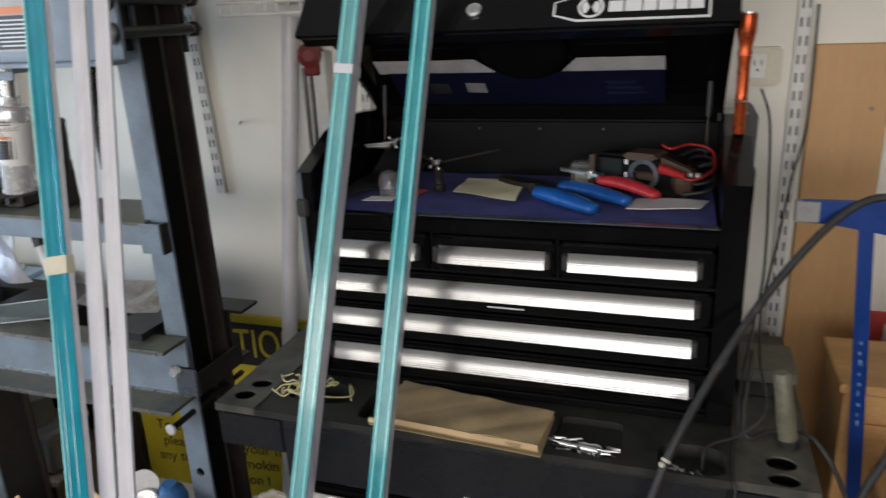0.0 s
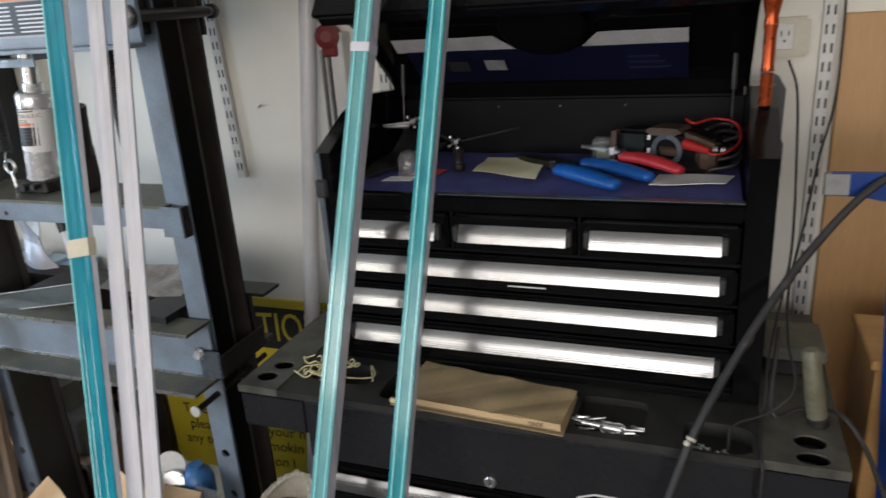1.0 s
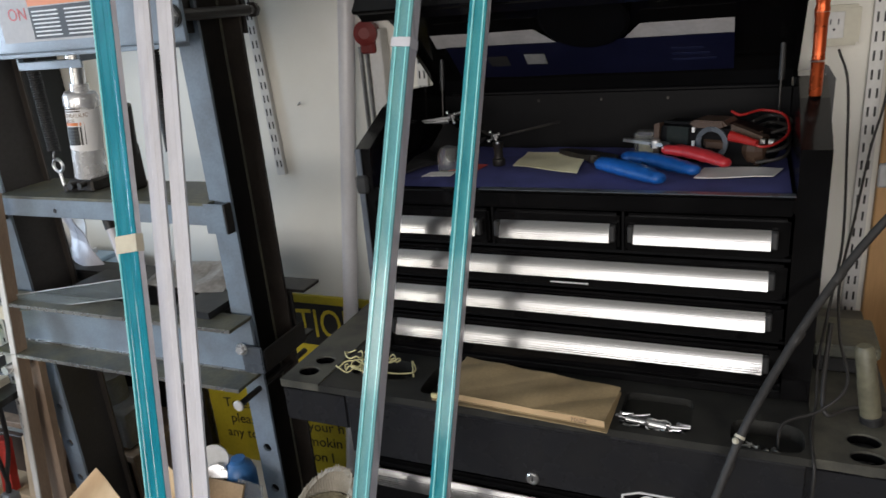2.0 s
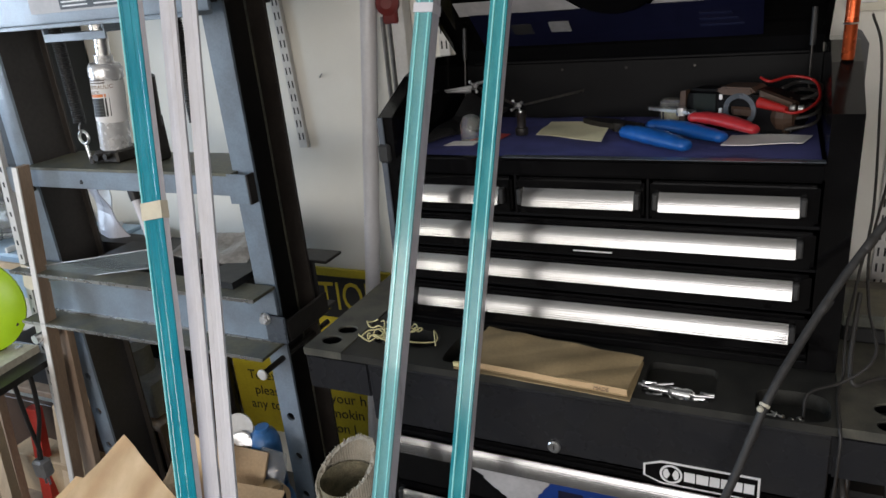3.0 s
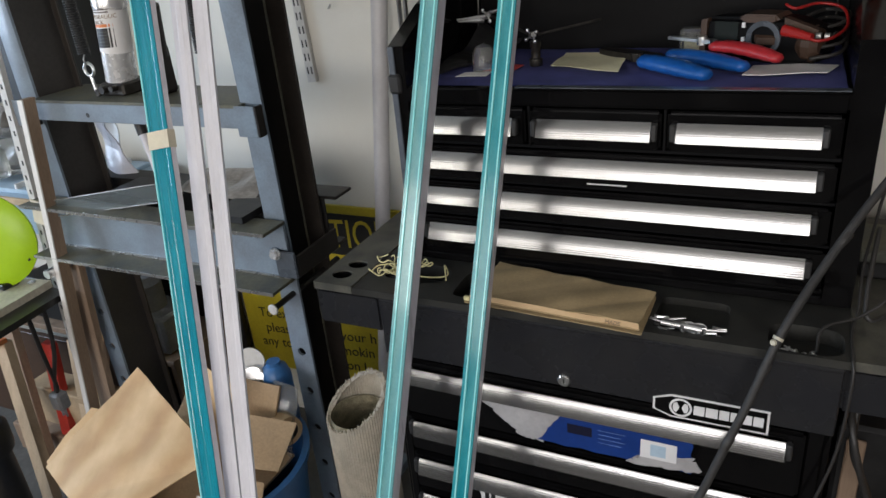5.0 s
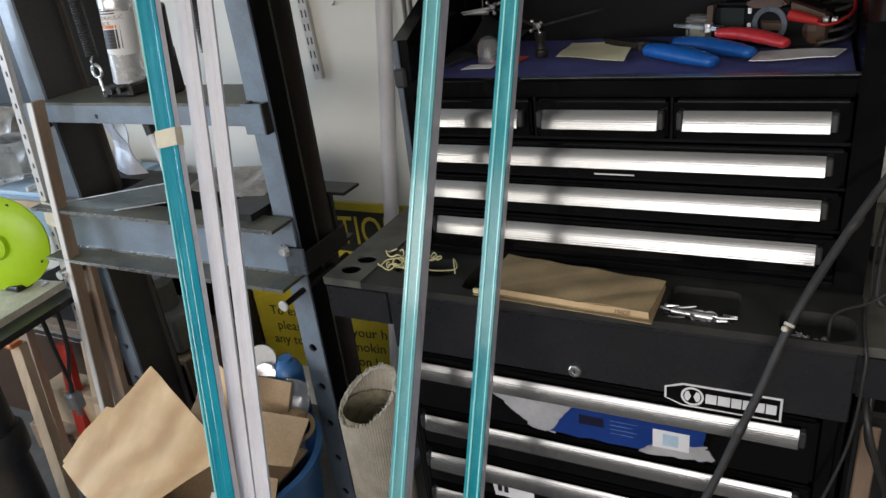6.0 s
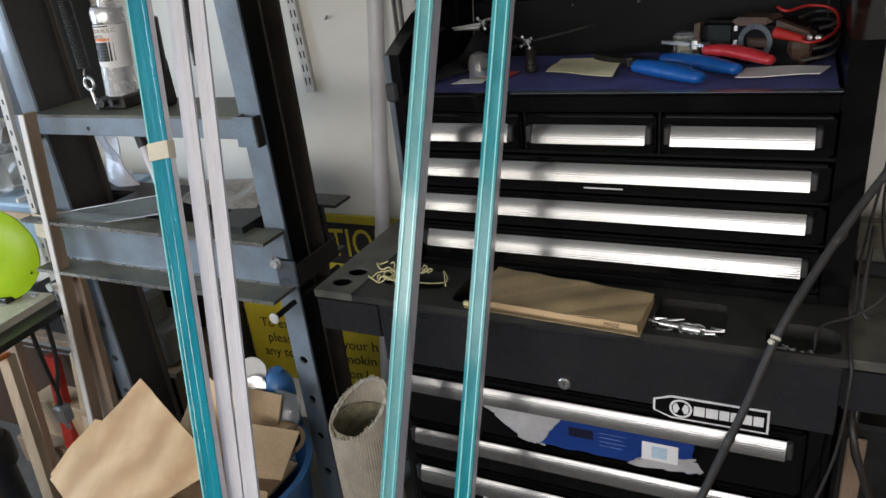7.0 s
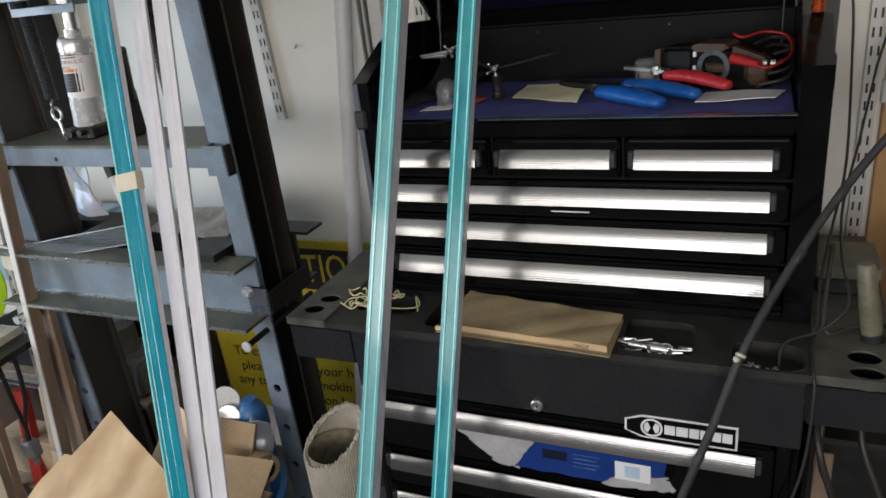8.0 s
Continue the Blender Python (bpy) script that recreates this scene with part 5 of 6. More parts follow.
part("panel", B((0.955, 1.30, 0.431, 0.4385, 0.74, 0.880), bevel=0.001), "redink", fs)
part("white_field", B((0.982, 1.30, 0.4297, 0.431, 0.74, 0.856), bevel=0), "whiteink", fs)
part("blue_field", B((0.992, 1.30, 0.4285, 0.4297, 0.74, 0.846), bevel=0), "labelblue", fs)
reel = thing("cord_reel", (1.02, 0.40, 1.36), "round black cord reel hung on the wall", "reel")
part("drum", lathe([(0.104, 0), (0.104, 0.02), (0.096, 0.032), (0.048, 0.036), (0.043, 0.028), (0.021, 0.028), (0.019, 0.036)], (1.042, 0.437, 1.352), 44, (0, -1, 0)), "pressdk", reel, smooth=True)
part("hub", lathe([(0.014, 0), (0.012, 0.008)], (1.022, 0.405, 1.367), 6, (0, -1, 0)), "chrome", reel)
part("lever", B((0.922, 0.990, 0.396, 0.415, 1.334, 1.354), (0.925, 0.990, 0.394, 0.396, 1.343, 1.345), bevel=0.001), "cap", reel)
st = thing("ratchet_strap", (1.02, 0.37, 1.3), "green webbing strap with a black hook hanging down", "strap")
part("webbing", sheet([(1.002, 0.388, 1.24), (1.032, 0.388, 1.24), (1.052, 0.386, 1.62), (1.022, 0.386, 1.62)], 0.002, 10, 0.002, 3), "greenstrap", st)
part("buckle", join(B((0.998, 1.034, 0.375, 0.395, 1.205, 1.245), bevel=0.005), lathe([(0.018, -0.006), (0.018, 0.006)], (1.014, 0.385, 1.222), 20, (0, -1, 0))), "blackp", st)
part("tail", sheet([(0.984, 0.388, 1.10), (1.000, 0.388, 1.10), (1.022, 0.388, 1.21), (1.002, 0.388, 1.21)], 0.003, 4), "blackp", st)
part("hook", sweep([(1.014, 0.383, 1.20), (1.026, 0.381, 1.17), (1.022, 0.379, 1.142), (1.0, 0.378, 1.134), (0.98, 0.379, 1.146), (0.976, 0.38, 1.168)], 0.004, 8), "blackp", st, smooth=True)
bb = thing("blue_toolbox", (1.0, -0.05, 0.9), "blue steel tool case with a grey lid", "tool case")
part("body", prism([(0.960, 0.845), (0.940, 0.940), (0.934, 0.978), (1.22, 0.978), (1.22, 0.845)], (0, -0.045, 0), (0, 0.020, 0), (1, 0, 0), (0, 0, 1)), "navybox", bb)
part("lid", B((0.931, 1.22, -0.048, 0.023, 0.978, 0.992), bevel=0.003), "greylid", bb)
part("plain_bar", B((0.966, 0.970, -0.0462, -0.045, 0.87, 0.925), bevel=0), "bench", bb)
stand = thing("tool_stand", (1.05, -0.05, 0), "plain brown wooden stand for tools", "stand")
part("top", B((0.895, 1.4, -0.19, 0.058, 0.745, 0.775), bevel=0.003), "woodbox", stand)
for x, y in ((0.925, -0.165), (1.375, -0.165), (0.925, 0.03), (1.375, 0.03)):
    part("leg", B((x - 0.02, x + 0.02, y - 0.02, y + 0.02, 0, 0.745), bevel=0.002), "woodbox", stand)
part("riser", B((0.98, 1.2, -0.03, 0.015, 0.775, 0.845), bevel=0.002), "woodbox", stand)
jug = thing("blue_vise", (0.92, -0.11, 0.775), "blue cast bench vise with bright steel handle", "vise")
part("body", join(lathe([(0.036, 0), (0.04, 0.02), (0.032, 0.055), (0.02, 0.07)], (0.925, -0.10, 0.776), 20), B((0.875, 0.90, -0.125, -0.10, 0.80, 0.84), (0.89, 0.98, -0.125, -0.085, 0.815, 0.86), bevel=0.006)), "tsq", jug, smooth=True)
part("screw", C((0.93, -0.155, 0.83), (0.945, -0.10, 0.86), 0.011, seg=16), "chrome", jug)
part("handle", C((0.905, -0.15, 0.872), (0.965, -0.155, 0.80), 0.006, seg=12), "chrome", jug)

crate = thing("dark_crate", (0.76, 0.05, 0), "tall dark plastic crate beside the cabinet", "crate")
part("body", B((0.700, 0.835, -0.02, 0.30, 0.0, 0.66), bevel=0.006), "blackp", crate)
part("brown_panel", B((0.712, 0.738, -0.028, -0.021, 0.30, 0.64), bevel=0.002), "slat", crate, "strip of brown board")
# ---- cables ----
kc = thing("thick_cable", (0.6, -0.165, TZ), "thick grey-black cable draped over ruler and tray", "cable")
part("jacket", sweep([(0.44, -0.30, 0.25), (0.50, -0.245, 0.56), (0.535, -0.215, 0.675), (0.572, -0.19, 0.79), (0.602, -0.160, 0.886), (0.640, -0.105, 0.955), (0.684, -0.05, 1.024), (0.735, 0.005, 1.09), (0.790, 0.04, 1.155), (0.835, 0.058, 1.190), (0.872, 0.062, 1.198), (0.905, 0.058, 1.190), (0.924, 0.05, 1.155), (0.928, 0.045, 1.10), (0.912, 0.0, 0.99), (0.885, -0.06, 0.88), (0.846, -0.10, 0.80), (0.82, -0.17, 0.6), (0.80, -0.22, 0.3), (0.78, -0.30, 0.01)], 0.0057, 12, 8), "cable", kc, smooth=True)
for k, (x, y, z) in enumerate(((0.553, -0.2025, 0.732), (0.587, -0.1755, 0.838), (0.662, -0.0775, 0.989), (0.709, -0.0225, 1.057))):
    part("tape_wrap", lathe([(0.0056, -0.010), (0.0064, -0.008), (0.0066, 0.008), (0.0056, 0.010)], (x, y, z), 14, (0.36, 0.30, 0.88) if k < 2 else (0.45, 0.5, 0.62)), "thin", kc, smooth=True)
part("tie", join(lathe([(0.0068, -0.002), (0.0068, 0.002)], (0.599, -0.163, 0.880), 14, (0.35, 0.5, 0.8)), lathe([(0.0045, 0), (0.003, 0.003)], (0.594, -0.172, 0.879), 10, (-0.3, -1, 0.3))), "ivory", kc)
for name, pts, r in (
    ("thin_cable", [(0.72, 0.38, 1.31), (0.735, 0.35, 1.26), (0.742, 0.33, 1.15), (0.735, 0.20, 1.03), (0.715, 0.10, 0.96), (0.700, 0.03, 0.90), (0.698, -0.02, 0.86), (0.690, -0.06, TZ + 0.004), (0.688, -0.13, TZ + 0.004), (0.690, -0.150, 0.82), (0.684, -0.155, 0.70), (0.65, -0.165, 0.55)], 0.0022),
    ("thin_cable", [(0.80, 0.405, 1.45), (0.802, 0.40, 1.25), (0.785, 0.39, 1.14), (0.765, 0.33, 1.03), (0.735, 0.18, 0.97), (0.728, 0.06, 0.93), (0.735, -0.01, 0.89), (0.70, -0.04, 0.86), (0.655, -0.07, TZ + 0.006), (0.648, -0.10, TZ - 0.02)], 0.0022),
    ("thin_cable", [(0.715, 0.06, 0.95), (0.706, -0.005, 0.88), (0.712, -0.03, TZ + 0.004), (0.75, 0.0, TZ + 0.004), (0.80, -0.03, 0.86), (0.84, -0.10, 0.80), (0.86, -0.21, 0.70)], 0.0035),
):
    solid(name, sweep(pts, r, 8, 8), "thin", "thin black wire running over the tray edge", "cable", "thin wires", smooth=True)
for pts in ([(0.700, -0.06, 0.77), (0.706, -0.13, 0.72), (0.735, -0.12, 0.62), (0.775, -0.08, 0.50), (0.79, -0.10, 0.2), (0.78, -0.12, 0.01)], [(0.775, 0.0, 0.765), (0.765, -0.06, 0.70), (0.80, -0.09, 0.60), (0.83, -0.10, 0.45), (0.84, -0.12, 0.01)], [(0.72, -0.03, 0.765), (0.715, -0.07, 0.66), (0.75, -0.08, 0.55), (0.74, -0.09, 0.3), (0.76, -0.11, 0.01)]):
    solid("hanging_wire", sweep(pts, 0.005, 8, 8), "thin", "black wire hanging beside the cabinet", "cable", "thin wires", smooth=True)

# ---- beside and under the press ----
roll = thing("carpet_roll", (-0.13, -0.055, 0), "upright roll of beige ribbed carpet with frayed rim", "carpet roll")
rc = random.Random(11)
bm = bmesh.new()
n = 150


def ring(r, z, wob=0.0):
    return [bm.verts.new((-0.130 + (r + (0.0009 if k % 2 else -0.0009) * (wob > 0)) * math.cos(2 * math.pi * k / n) * 1.0, -0.088 + (r + (0.0009 if k % 2 else -0.0009) * (wob > 0)) * math.sin(2 * math.pi * k / n) * 0.9, z + (0.034 * math.sin(2 * math.pi * k / n) + 0.022 * math.cos(2 * math.pi * k / n)) * (z > 0.4) + wob * rc.uniform(-1, 1))) for k in range(n)]


outer = [ring(0.066, 0.002, 1e-6), ring(0.066, 0.35, 1e-6), ring(0.066, 0.555, 0.0018)]
for a, b in zip(outer, outer[1:]):
    for k in range(n):
        bm.faces.new((a[k], a[(k + 1) % n], b[(k + 1) % n], b[k]))
hi = outer[-1]
inn = [bm.verts.new((-0.130 + (v.co.x + 0.130) * 0.84, -0.088 + (v.co.y + 0.088) * 0.84, v.co.z - 0.004)) for v in hi]
for k in range(n):
    bm.faces.new((hi[k], hi[(k + 1) % n], inn[(k + 1) % n], inn[k]))
part("backing", bm, "carpet", roll)
part("inner_face", lathe([(0.0545, 0.01), (0.0545, 0.530)], (-0.130, -0.088, 0.0), 40, caps=False), "carpetin", roll, "green-brown pile inside the roll")
part("fray", join(*[C((-0.130 + 0.063 * math.cos(a), -0.088 + 0.057 * math.sin(a), 0.552 + 0.034 * math.sin(a) + 0.022 * math.cos(a)), (-0.130 + (0.063 + rc.uniform(-0.006, 0.006)) * math.cos(a), -0.088 + (0.057 + rc.uniform(-0.005, 0.005)) * math.sin(a), 0.556 + 0.034 * math.sin(a) + 0.022 * math.cos(a) + rc.uniform(0, 0.005)), 0.0022, 0.0010, seg=5) for a in [2 * math.pi * k / 80 for k in range(80)]]), "carpet", roll)

binn = thing("blue_bin", (-0.56, -0.24, 0), "round blue plastic bin full of cardboard scraps", "bin")
part("shell", lathe([(0.15, 0.002), (0.188, 0.410), (0.198, 0.415), (0.200, 0.432), (0.186, 0.432), (0.144, 0.02)], (-0.424, -0.212, 0), 48), "bin", binn, smooth=True)


def scrap(name, corners, material, label, category, thick=0.004, wave=0.004, seed=0, group=""):
    return solid(name, sheet(corners, thick, 10, wave, seed), material, label, category, group)


a, b, c = Vector((-0.602, -0.185, 0.600)), Vector((-0.760, -0.352, 0.425)), Vector((-0.392, -0.265, 0.545))
pk = thing("kraft_packet", a, "large crumpled kraft paper packet on top of the bin", "packet")
# this sheet's colour holds painted fold shading besides the modelled folds
part("front_sheet", sheet([b, b + (c - a) * 1.34 + Vector((0, 0, 0.088)), a + (c - a) * 1.32, a], 0.0015, 40, 0.003, 31, fold=0.003), "kraftfold", pk)
o = Vector((-0.012, 0.02, -0.022))
part("rear_sheet", sheet([b + Vector((-0.022, 0.014, -0.004)), b + (c - a) * 0.8 + o, c + o, b.lerp(a, 0.50) + Vector((-0.024, 0.020, 0.006))], 0.0015, 16, 0.010, 33), "kraft", pk)
scrap("kraft_sheet", [(-0.56, -0.17, 0.46), (-0.40, -0.20, 0.46), (-0.38, -0.15, 0.575), (-0.50, -0.12, 0.60)], "kraft", "brown paper sheet behind the packet", "paper", 0.0015, 0.008, 3)
scrap("carton_piece", [(-0.455, -0.15, 0.40), (-0.325, -0.16, 0.40), (-0.318, -0.088, 0.548), (-0.455, -0.088, 0.548)], "carton", "upright piece of brown cardboard", "cardboard", 0.005, 0.002, 5, "cardboard scraps")
scrap("carton_piece", [(-0.345, -0.26, 0.475), (-0.245, -0.22, 0.455), (-0.255, -0.13, 0.500), (-0.355, -0.16, 0.520)], "carton", "flat brown cardboard flap in the bin", "cardboard", 0.005, 0.002, 6, "cardboard scraps")
scrap("carton_piece", [(-0.335, -0.325, 0.455), (-0.240, -0.285, 0.435), (-0.252, -0.255, 0.452), (-0.350, -0.285, 0.475)], "carton", "thin cardboard strip in the bin", "cardboard", 0.007, 0.001, 8, "cardboard scraps")
scrap("carton_piece", [(-0.52, -0.40, 0.385), (-0.30, -0.34, 0.385), (-0.29, -0.12, 0.40), (-0.52, -0.12, 0.40)], "carton", "flat brown cardboard lying in the bin", "cardboard", 0.006, 0.003, 9, "cardboard scraps")
scrap("carton_piece", [(-0.60, -0.34, 0.375), (-0.50, -0.40, 0.375), (-0.50, -0.08, 0.395), (-0.60, -0.12, 0.395)], "carton", "flat brown cardboard lying in the bin", "cardboard", 0.006, 0.003, 10, "cardboard scraps")
pc = thing("printed_card", (-0.3, -0.36, 0.45), "white printed card with a barcode in the bin", "card")
part("card", sheet([(-0.330, -0.385, 0.440), (-0.225, -0.345, 0.415), (-0.238, -0.300, 0.438), (-0.345, -0.335, 0.465)], 0.001, 6), "whitep", pc)
for k in range(6):
    part("plain_bar", C((-0.318 + 0.0045 * k, -0.350, 0.4535 - 0.0011 * k), (-0.321 + 0.0045 * k, -0.340, 0.4585 - 0.0011 * k), 0.0009, seg=5), "ink", pc)
tr = thing("tape_roll", (-0.33, -0.1, 0.45), "roll of brown packing tape", "tape")
part("roll", lathe([(0.022, -0.018), (0.032, -0.018), (0.032, 0.018), (0.022, 0.018), (0.022, -0.018)], (-0.305, -0.115, 0.462), 36, (0.9, -0.4, 0.1), caps=False), "kraft", tr, smooth=True)
part("core", lathe([(0.0205, -0.017), (0.0215, -0.017), (0.0215, 0.017), (0.0205, 0.017), (0.0205, -0.017)], (-0.305, -0.115, 0.462), 36, (0.9, -0.4, 0.1), caps=False), "blackp", tr)
gun = thing("tape_gun", (-0.41, -0.06, 0.5), "white metal tape dispenser in the bin", "tape dispenser")
part("frame", join(lathe([(0.031, -0.003), (0.031, 0.003)], (-0.412, -0.06, 0.572), 32, (0.5, -1, 0.4)), B((-0.445, -0.375, -0.072, -0.066, 0.49, 0.565), bevel=0.002)), "rail", gun)
part("roller", lathe([(0.024, -0.006), (0.024, 0.006)], (-0.395, -0.078, 0.548), 28, (0.5, -1, 0.4)), "chrome", gun)
solid("blue_jug", lathe([(0.028, 0.0), (0.033, 0.01), (0.033, 0.13), (0.026, 0.15), (0.016, 0.156), (0.015, 0.165)], (-0.362, -0.045, 0.41), 28), "bin", "blue plastic jug standing among the scraps", "jug", smooth=True)
solid("clear_wrap", sheet([(-0.345, -0.13, 0.42), (-0.275, -0.14, 0.41), (-0.28, -0.075, 0.545), (-0.335, -0.08, 0.555)], 0.001, 14, 0.02, 44), "clearp", "crumpled clear plastic wrap in the bin", "plastic wrap", smooth=True)

# inside the press frame, on its table
scrap("steel_plate", [(-0.80, 0.02, 0.900), (-0.62, 0.0, 0.900), (-0.62, 0.11, 0.900), (-0.80, 0.12, 0.900)], "blackp", "dark flat steel plate on the press table", "plate", 0.010, 0, 1, "plates on the press table")
scrap("steel_plate", [(-0.46, -0.04, 0.901), (-0.36, -0.045, 0.901), (-0.36, 0.06, 0.901), (-0.44, 0.10, 0.901)], "blackp", "dark flat steel plate on the press table", "plate", 0.014, 0, 1, "plates on the press table")
scrap("plastic_sheet", [(-0.62, 0.05, 0.905), (-0.40, 0.04, 0.905), (-0.42, 0.15, 0.935), (-0.60, 0.15, 0.93)], "wrap", "crumpled grey plastic sheet behind the press table", "plastic sheet", 0.003, 0.02, 12)
cb = thing("clear_bar", (-0.8, 0, 0.9), "clear plastic bar lying across the press table", "plastic bar")
part("bar", sheet([(-0.975, -0.052, 0.850), (-0.56, -0.045, 0.925), (-0.56, -0.045, 0.965), (-0.975, -0.052, 0.888)], 0.004, 4), "clearblue", cb)
part("bar_edge", join(C((-0.975, -0.053, 0.850), (-0.56, -0.046, 0.925), 0.0013, seg=8), C((-0.975, -0.053, 0.888), (-0.56, -0.046, 0.965), 0.0012, seg=8)), "wrap", cb)
part("folded_end", sheet([(-0.975, -0.056, 0.846), (-0.935, -0.058, 0.838), (-0.935, -0.050, 0.892), (-0.975, -0.050, 0.900)], 0.003, 6, 0.004, 3), "masking", cb, "cream folded end")
scrap("plastic_bag", [(-0.975, 0.21, 0.87), (-0.905, 0.19, 0.87), (-0.975, 0.20, 1.05), (-1.03, 0.21, 1.05)], "whitep", "white folded plastic bag hanging behind the jack bar", "bag", 0.003, 0.03, 14)
scrap("plastic_bag", [(-0.95, 0.17, 0.90), (-0.86, 0.16, 0.88), (-0.94, 0.17, 1.04), (-0.985, 0.18, 1.05)], "stripg", "grey clear plastic bag hanging behind the jack bar", "bag", 0.003, 0.03, 18)
mk = thing("marker_pen", (-0.68, 0.0, 0.9), "white marker pen with a black cap", "marker")
part("barrel", C((-0.625, 0.03, 0.90), (-0.672, 0.05, 1.035), 0.010, seg=16), "stripw", mk)
part("cap", C((-0.672, 0.05, 1.035), (-0.683, 0.055, 1.066), 0.012, seg=16), "blackp", mk)
# added board darkens the wall left of the sign
solid("dark_filler_board", B((-1.36, -0.882, 0.405, 0.428, 0.0, 0.70), bevel=0.003), "pressdk", "added dark board for the dark area left of the sign", "board")
solid("grey_motor", join(lathe([(0.05, 0), (0.05, 0.08), (0.03, 0.1)], (-1.06, 0.24, 0.44), 24), B((-1.14, -0.96, 0.18, 0.32, 0.3205, 0.44), bevel=0.01)), "greyp", "grey plastic motor housing on a low shelf", "motor", smooth=True)
solid("low_shelf", B((-1.30, -0.93, 0.16, 0.40, 0.30, 0.32), (-1.29, -1.27, 0.17, 0.39, 0.0, 0.30), (-0.96, -0.94, 0.17, 0.39, 0.0, 0.30), bevel=0.002), "slat", "low dark wooden shelf behind the press", "shelf")

# ---- left of the press ----
tbl = thing("machine_table", (-1.1, -0.2, 0), "worn wooden machine table with a black rim", "table")
dx, dy = Vector((0.05, -0.55, 0)).normalized(), Vector((1, 0.14, 0)).normalized()
q = Vector((-0.95, -0.05, 0.667))
part("rim", prism([(0, 0), (0.35, 0), (0.35, -0.45), (0, -0.45)], q - Vector((0, 0, 0.016)), q, dx, dy), "blackp", tbl)
q2 = Vector((-1.005, -0.052, 0.667))
part("board", prism([(0, 0), (0.34, 0), (0.34, -0.4), (0, -0.4)], q2, q2 + Vector((0, 0, 0.018)), dx, dy), "table", tbl, "worn grey-green table board")
part("board_screw", lathe([(0.009, 0), (0.009, 0.002), (0.006, 0.003)], (-1.045, -0.075, 0.685), 16), "chrome", tbl)
part("column", C((-1.035, -0.33, 0.0), (-1.035, -0.33, 0.651), 0.055, seg=32), "blackp", tbl, "black round column", smooth=True)
part("column_collar", lathe([(0.066, 0), (0.068, 0.01), (0.068, 0.06), (0.060, 0.07)], (-1.035, -0.33, 0.365), 32), "blackp", tbl, smooth=True)
disc = thing("green_disc", (-1.09, -0.13, 0.685), "bright lime green plastic disc cover with a hub", "disc")
dn = Vector((0.42, -0.86, 0.12)).normalized()
part("cover", lathe([(0.006, 0.035), (0.03, 0.033), (0.034, 0.02), (0.06, 0.022), (0.10, 0.014), (0.118, 0.002), (0.116, -0.006), (0.02, -0.006)], (-1.105, -0.105, 0.802), 56, tuple(dn)), "lime", disc, smooth=True)
for k in range(4):
    aa = 0.5 + k * math.pi / 2
    e1 = dn.cross(Vector((0, 0, 1))).normalized()
    e2 = e1.cross(dn)
    part("screw_hole", lathe([(0.004, 0), (0.004, 0.002)], Vector((-1.105, -0.105, 0.802)) + dn * 0.009 + 0.105 * (math.cos(aa) * e1 + math.sin(aa) * e2), 10, tuple(dn)), "ink", disc)
part("foot", B((-1.14, -1.07, -0.13, -0.085, 0.685, 0.70), bevel=0.003), "blackp", disc)


def lath(name, p0, p1, w, d, mats, label, group="leaning laths"):
    """A lath from p0 (floor) to p1: a pale narrow face to the front, brown flank."""
    o = thing(name, p0, label, "lath", group)
    part("face", prism([(-w / 2, 0), (w / 2, 0), (w / 2, 0.003), (-w / 2, 0.003)], p0, p1, (1, 0, 0), (0, -1, 0)), mats[0], o)
    part("body", prism([(-w / 2, -0.0005), (w / 2, -0.0005), (w / 2, -d), (-w / 2, -d)], p0, p1, (1, 0, 0), (0, -1, 0)), mats[1], o)
    return o


lath("wooden_lath", *lean((-0.868, -0.065, 1.14), (-0.972, -0.10, 0.30), 0.002, 1.135), 0.016, 0.028, ("slatw", "slat"), "leaning lath with a white edge")
ms0, ms1 = lean((-0.949, -0.03, 1.285), (-1.015, -0.03, 0.727), 0.002, 1.75)
ms = lath("metal_strip", ms0, ms1, 0.021, 0.010, ("rail", "rail"), "perforated grey metal strip leaning beside the press")
for k in range(34):
    c = ms0.lerp(ms1, 0.30 + 0.02 * k) + Vector((0.0015 * (k % 2), -0.0031, 0))
    part("slot", B((c.x - 0.0025, c.x + 0.0025, c.y - 0.0006, c.y + 0.0004, c.z - 0.007, c.z + 0.004), bevel=0), "ink", ms)
lath("wooden_lath", *lean((-1.236, -0.10, 0.483), (-1.094, -0.20, 0.185), 0.002, 0.49), 0.045, 0.02, ("pine", "pine"), "short pale lath leaning under the table")
lath("red_lath", *lean((-1.30, 0.05, 0.37), (-1.27, 0.0, 0.12), 0.002, 0.38), 0.042, 0.02, ("redpaint", "redpaint"), "red painted lath leaning under the table")
lath("wooden_lath", *lean((-1.20, 0.06, 0.37), (-1.17, 0.0, 0.12), 0.002, 0.40), 0.035, 0.02, ("pine", "slat"), "short pale lath leaning under the table")
lath("wooden_lath", *lean((-0.930, -0.036, 0.72), (-0.968, -0.045, 0.30), 0.002, 0.74), 0.05, 0.014, ("slat", "slat"), "dark brown lath leaning behind the white-edged one")
solid("red_block", B((-0.958, -0.902, -0.0385, -0.022, 0.7405, 0.752), bevel=0.004), "darkred", "dark red plastic block on a brown lath", "block")
lath("wooden_lath", *lean((-1.40, 0.02, 0.50), (-1.32, -0.06, 0.10), 0.002, 0.52), 0.06, 0.02, ("slat", "slat"), "dark brown lath leaning under the table")
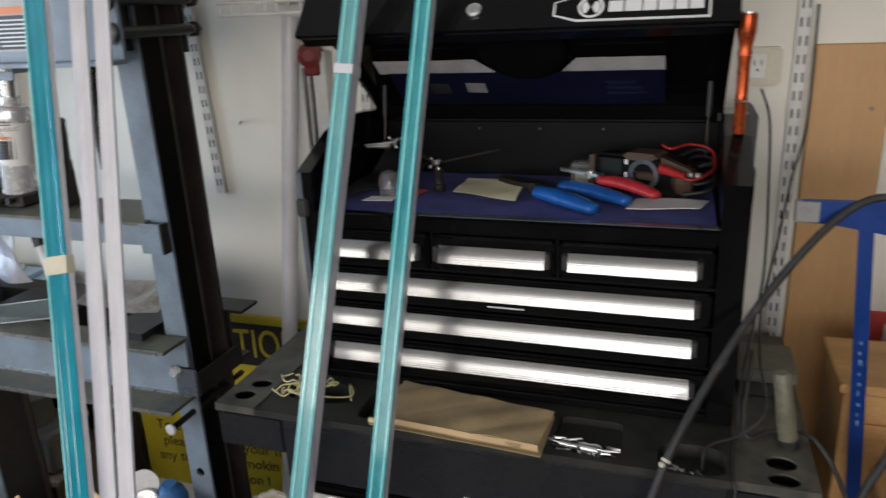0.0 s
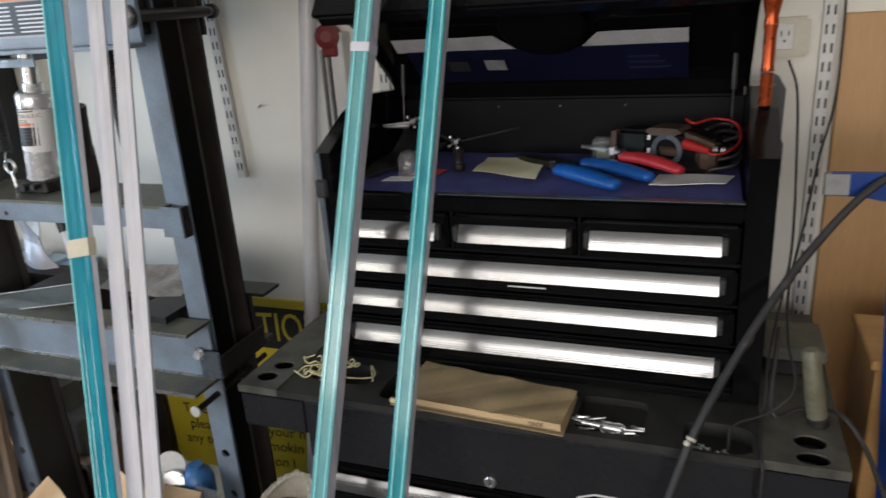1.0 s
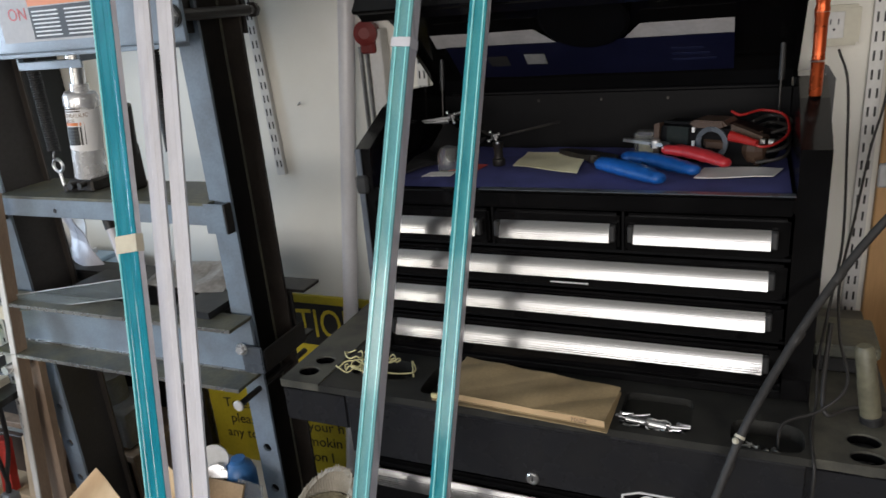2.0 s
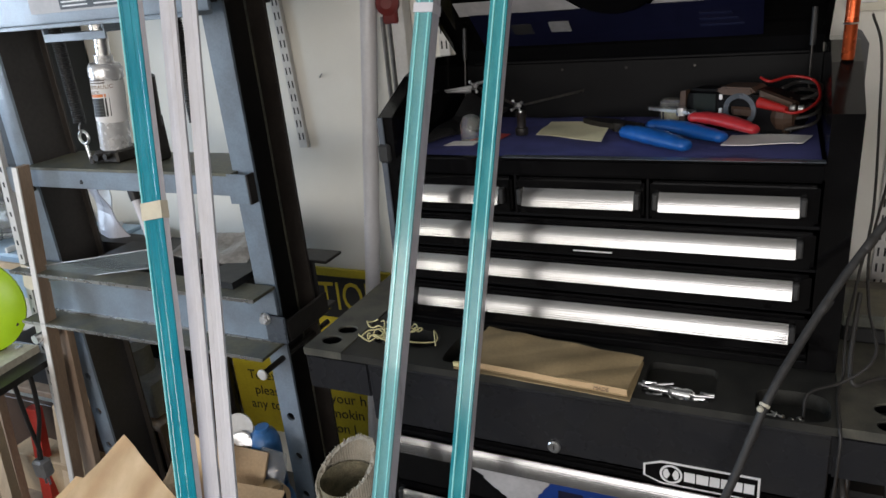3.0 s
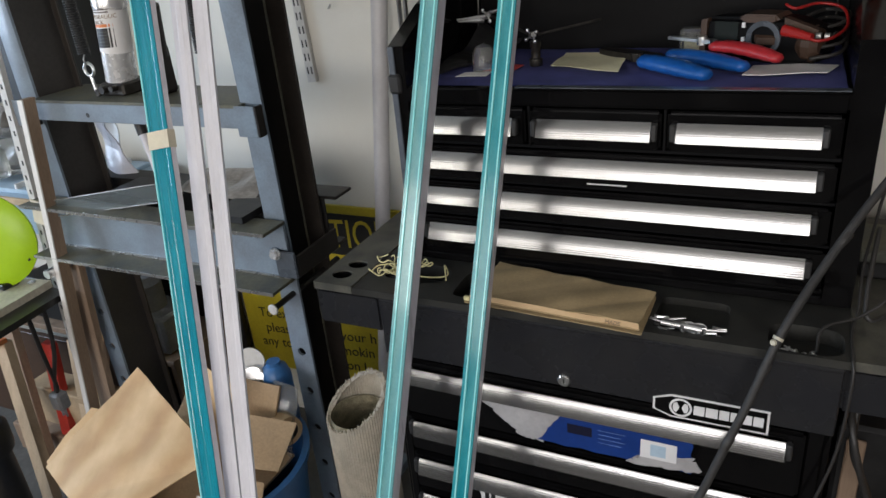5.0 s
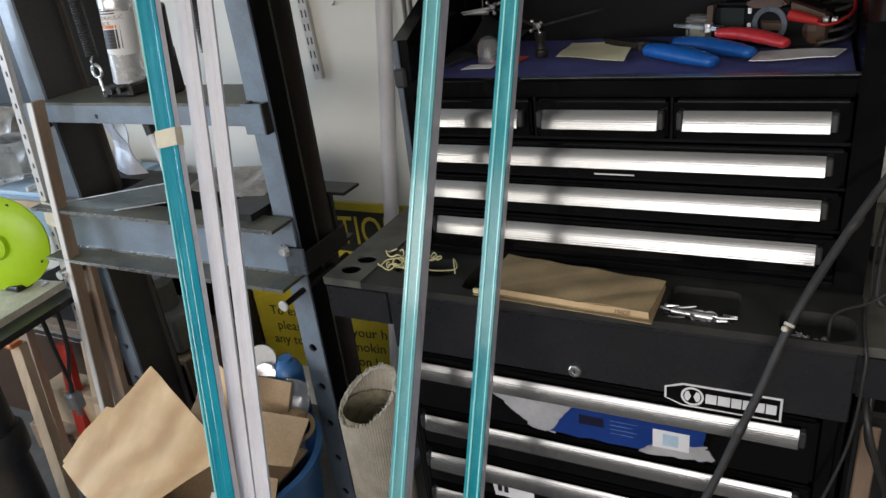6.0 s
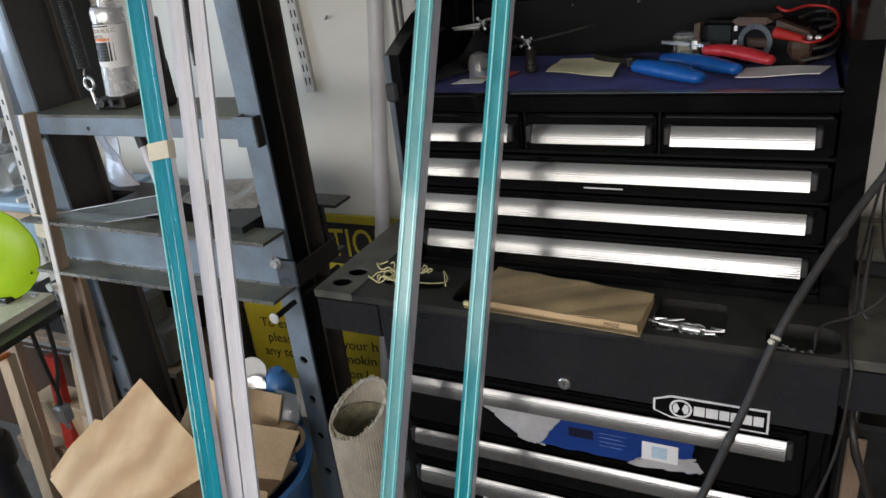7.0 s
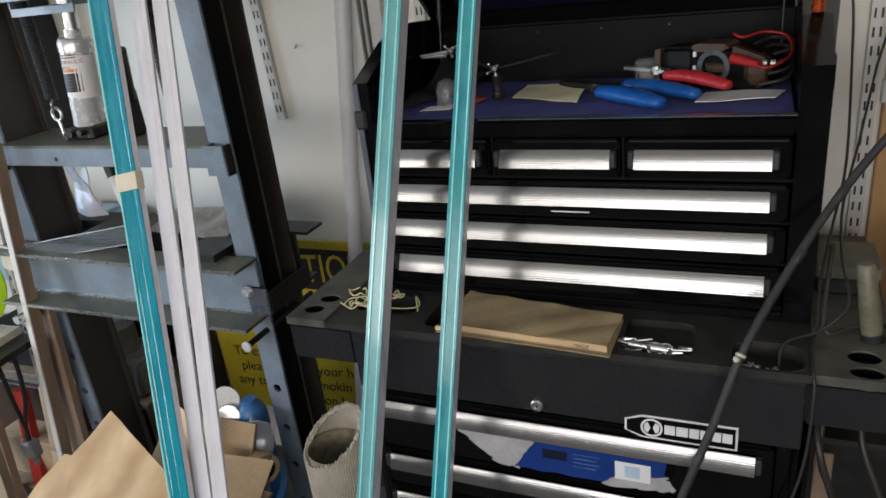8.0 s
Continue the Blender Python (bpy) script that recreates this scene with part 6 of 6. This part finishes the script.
lath("wooden_lath", *lean((-1.12, 0.10, 0.42), (-1.16, 0.02, 0.10), 0.002, 0.45), 0.04, 0.02, ("woodbox", "slat"), "short orange-brown lath leaning under the table")
solid("scrap_carton", B((-1.42, -1.02, 0.02, 0.12, 0.101, 0.235), bevel=0.003), "carton", "flat brown carton lying on an offcut", "carton")
solid("orange_block", B((-1.262, -1.212, -0.125, -0.09, 0.4915, 0.505), bevel=0.003), "orangeink", "orange plastic block on a short lath", "block")
for pts in ([(-1.030, -0.125, 0.652), (-1.035, -0.12, 0.607), (-1.068, -0.10, 0.489), (-1.095, -0.08, 0.38), (-1.103, -0.08, 0.345)], [(-0.992, -0.11, 0.652), (-0.997, -0.10, 0.62), (-1.030, -0.09, 0.507), (-1.090, -0.08, 0.40), (-1.108, -0.08, 0.345)]):
    solid("extension_cord", sweep(pts, 0.0055, 8, 8), "thin", "black cord hanging under the machine table", "cable", "machine cords", smooth=True)
pg = thing("cord_plug", (-1.105, -0.08, 0.31), "grey moulded plug at the cord's end", "plug")
part("body", B((-1.125, -1.085, -0.097, -0.063, 0.295, 0.348), bevel=0.006), "greyp", pg)
for x in (-1.113, -1.098):
    part("prong", B((x - 0.001, x + 0.001, -0.083, -0.077, 0.268, 0.295), bevel=0), "chrome", pg)
bn = thing("workbench", (-1.6, 0.2, 0), "pale blue workbench beyond the press", "workbench")
part("top", B((-2.6, -1.02, 0.10, 0.43, 0.798, 0.820), bevel=0.003), "bench", bn)
part("wood_edge", B((-2.6, -1.02, 0.090, 0.0995, 0.803, 0.822), bevel=0.001), "pine", bn)
part("apron", B((-2.6, -1.02, 0.102, 0.120, 0.715, 0.797), bevel=0.001), "bench", bn)
for x in (-1.06, -2.5):
    part("leg", B((x - 0.03, x + 0.03, 0.13, 0.19, 0, 0.798), bevel=0.002), "bench", bn)
part("under_shelf", B((-2.55, -1.05, 0.13, 0.42, 0.36, 0.38), bevel=0.002), "slat", bn)
cabinet = thing("steel_locker", (-1.7, 0.36, 1.02), "dark blue-grey steel locker hung on the wall", "locker")
part("carcass", B((-2.2, -1.17, 0.31, 0.4395, 1.02, 1.75), bevel=0.003), "locker", cabinet)
for x0, x1 in ((-2.19, -1.69), (-1.68, -1.18)):
    part("door", B((x0, x1, 0.302, 0.31, 1.03, 1.74), bevel=0.003), "locker", cabinet)
for k in range(3):
    x = -1.53 + 0.06 * k
    solid("parts_jar", lathe([(0.028, 0), (0.03, 0.05), (0.03, 0.075), (0.024, 0.08), (0.026, 0.095)], (x, 0.17 + 0.02 * (k % 2), 0.8475), 20), "clearp", "small clear plastic jar with hardware on the bench", "jar", "jars on the bench", smooth=True)
solid("clear_tub", lathe([(0.07, 0.0), (0.08, 0.10), (0.084, 0.10), (0.084, 0.108)], (-1.42, 0.24, 0.8475), 24), "clearp", "clear plastic tub on the bench", "tub", smooth=True)
tray2 = thing("blue_tray", (-1.5, 0.26, 0.8205), "flat pale blue tray with white dividers on the bench", "tray")
part("floor_sheet", B((-2.0, -1.08, 0.125, 0.40, 0.8205, 0.832), bevel=0.002), "bench", tray2)
part("rim", B((-2.0, -1.30, 0.385, 0.40, 0.8325, 0.856), bevel=0.002), "tsq", tray2, "dark blue rear rim")
for x in (-1.95, -1.78, -1.62, -1.46, -1.30, -1.14):
    part("divider", B((x - 0.004, x + 0.004, 0.126, 0.384, 0.8325, 0.847), bevel=0.001), "whitep", tray2)
part("divider", B((-1.98, -1.09, 0.240, 0.247, 0.8475, 0.851), bevel=0.001), "whitep", tray2)
for k, (x, z) in enumerate(((-1.60, 0.852), (-1.47, 0.852), (-1.76, 0.852))):
    solid("wrapped_parcel", sheet([(x - 0.07, 0.27, z), (x + 0.06, 0.26, z), (x + 0.05, 0.36, z + 0.13), (x - 0.06, 0.37, z + 0.15)], 0.03, 12, 0.035, 50 + k), "wrap", "creased grey plastic-wrapped parcel on the bench", "parcel", "parcels on the bench")
solid("under_panel", B((-2.0, -1.02, 0.103, 0.122, 0.0, 0.358), bevel=0.002), "brownp", "dark brown panel standing under the bench", "panel")
solid("dark_crate", B((-1.5, -1.12, 0.16, 0.40, 0.381, 0.52), bevel=0.006), "blackp", "dark plastic crate under the bench", "crate")
solid("floor_board", B((-1.5, -1.1, -0.02, 0.10, 0.0, 0.10), bevel=0.003), "slat", "offcut of dark timber on the floor", "offcut")
solid("carton_box", B((-1.05, -0.86, -0.5, -0.36, 0.0, 0.26), bevel=0.003), "carton", "small brown cardboard box on the floor", "carton")
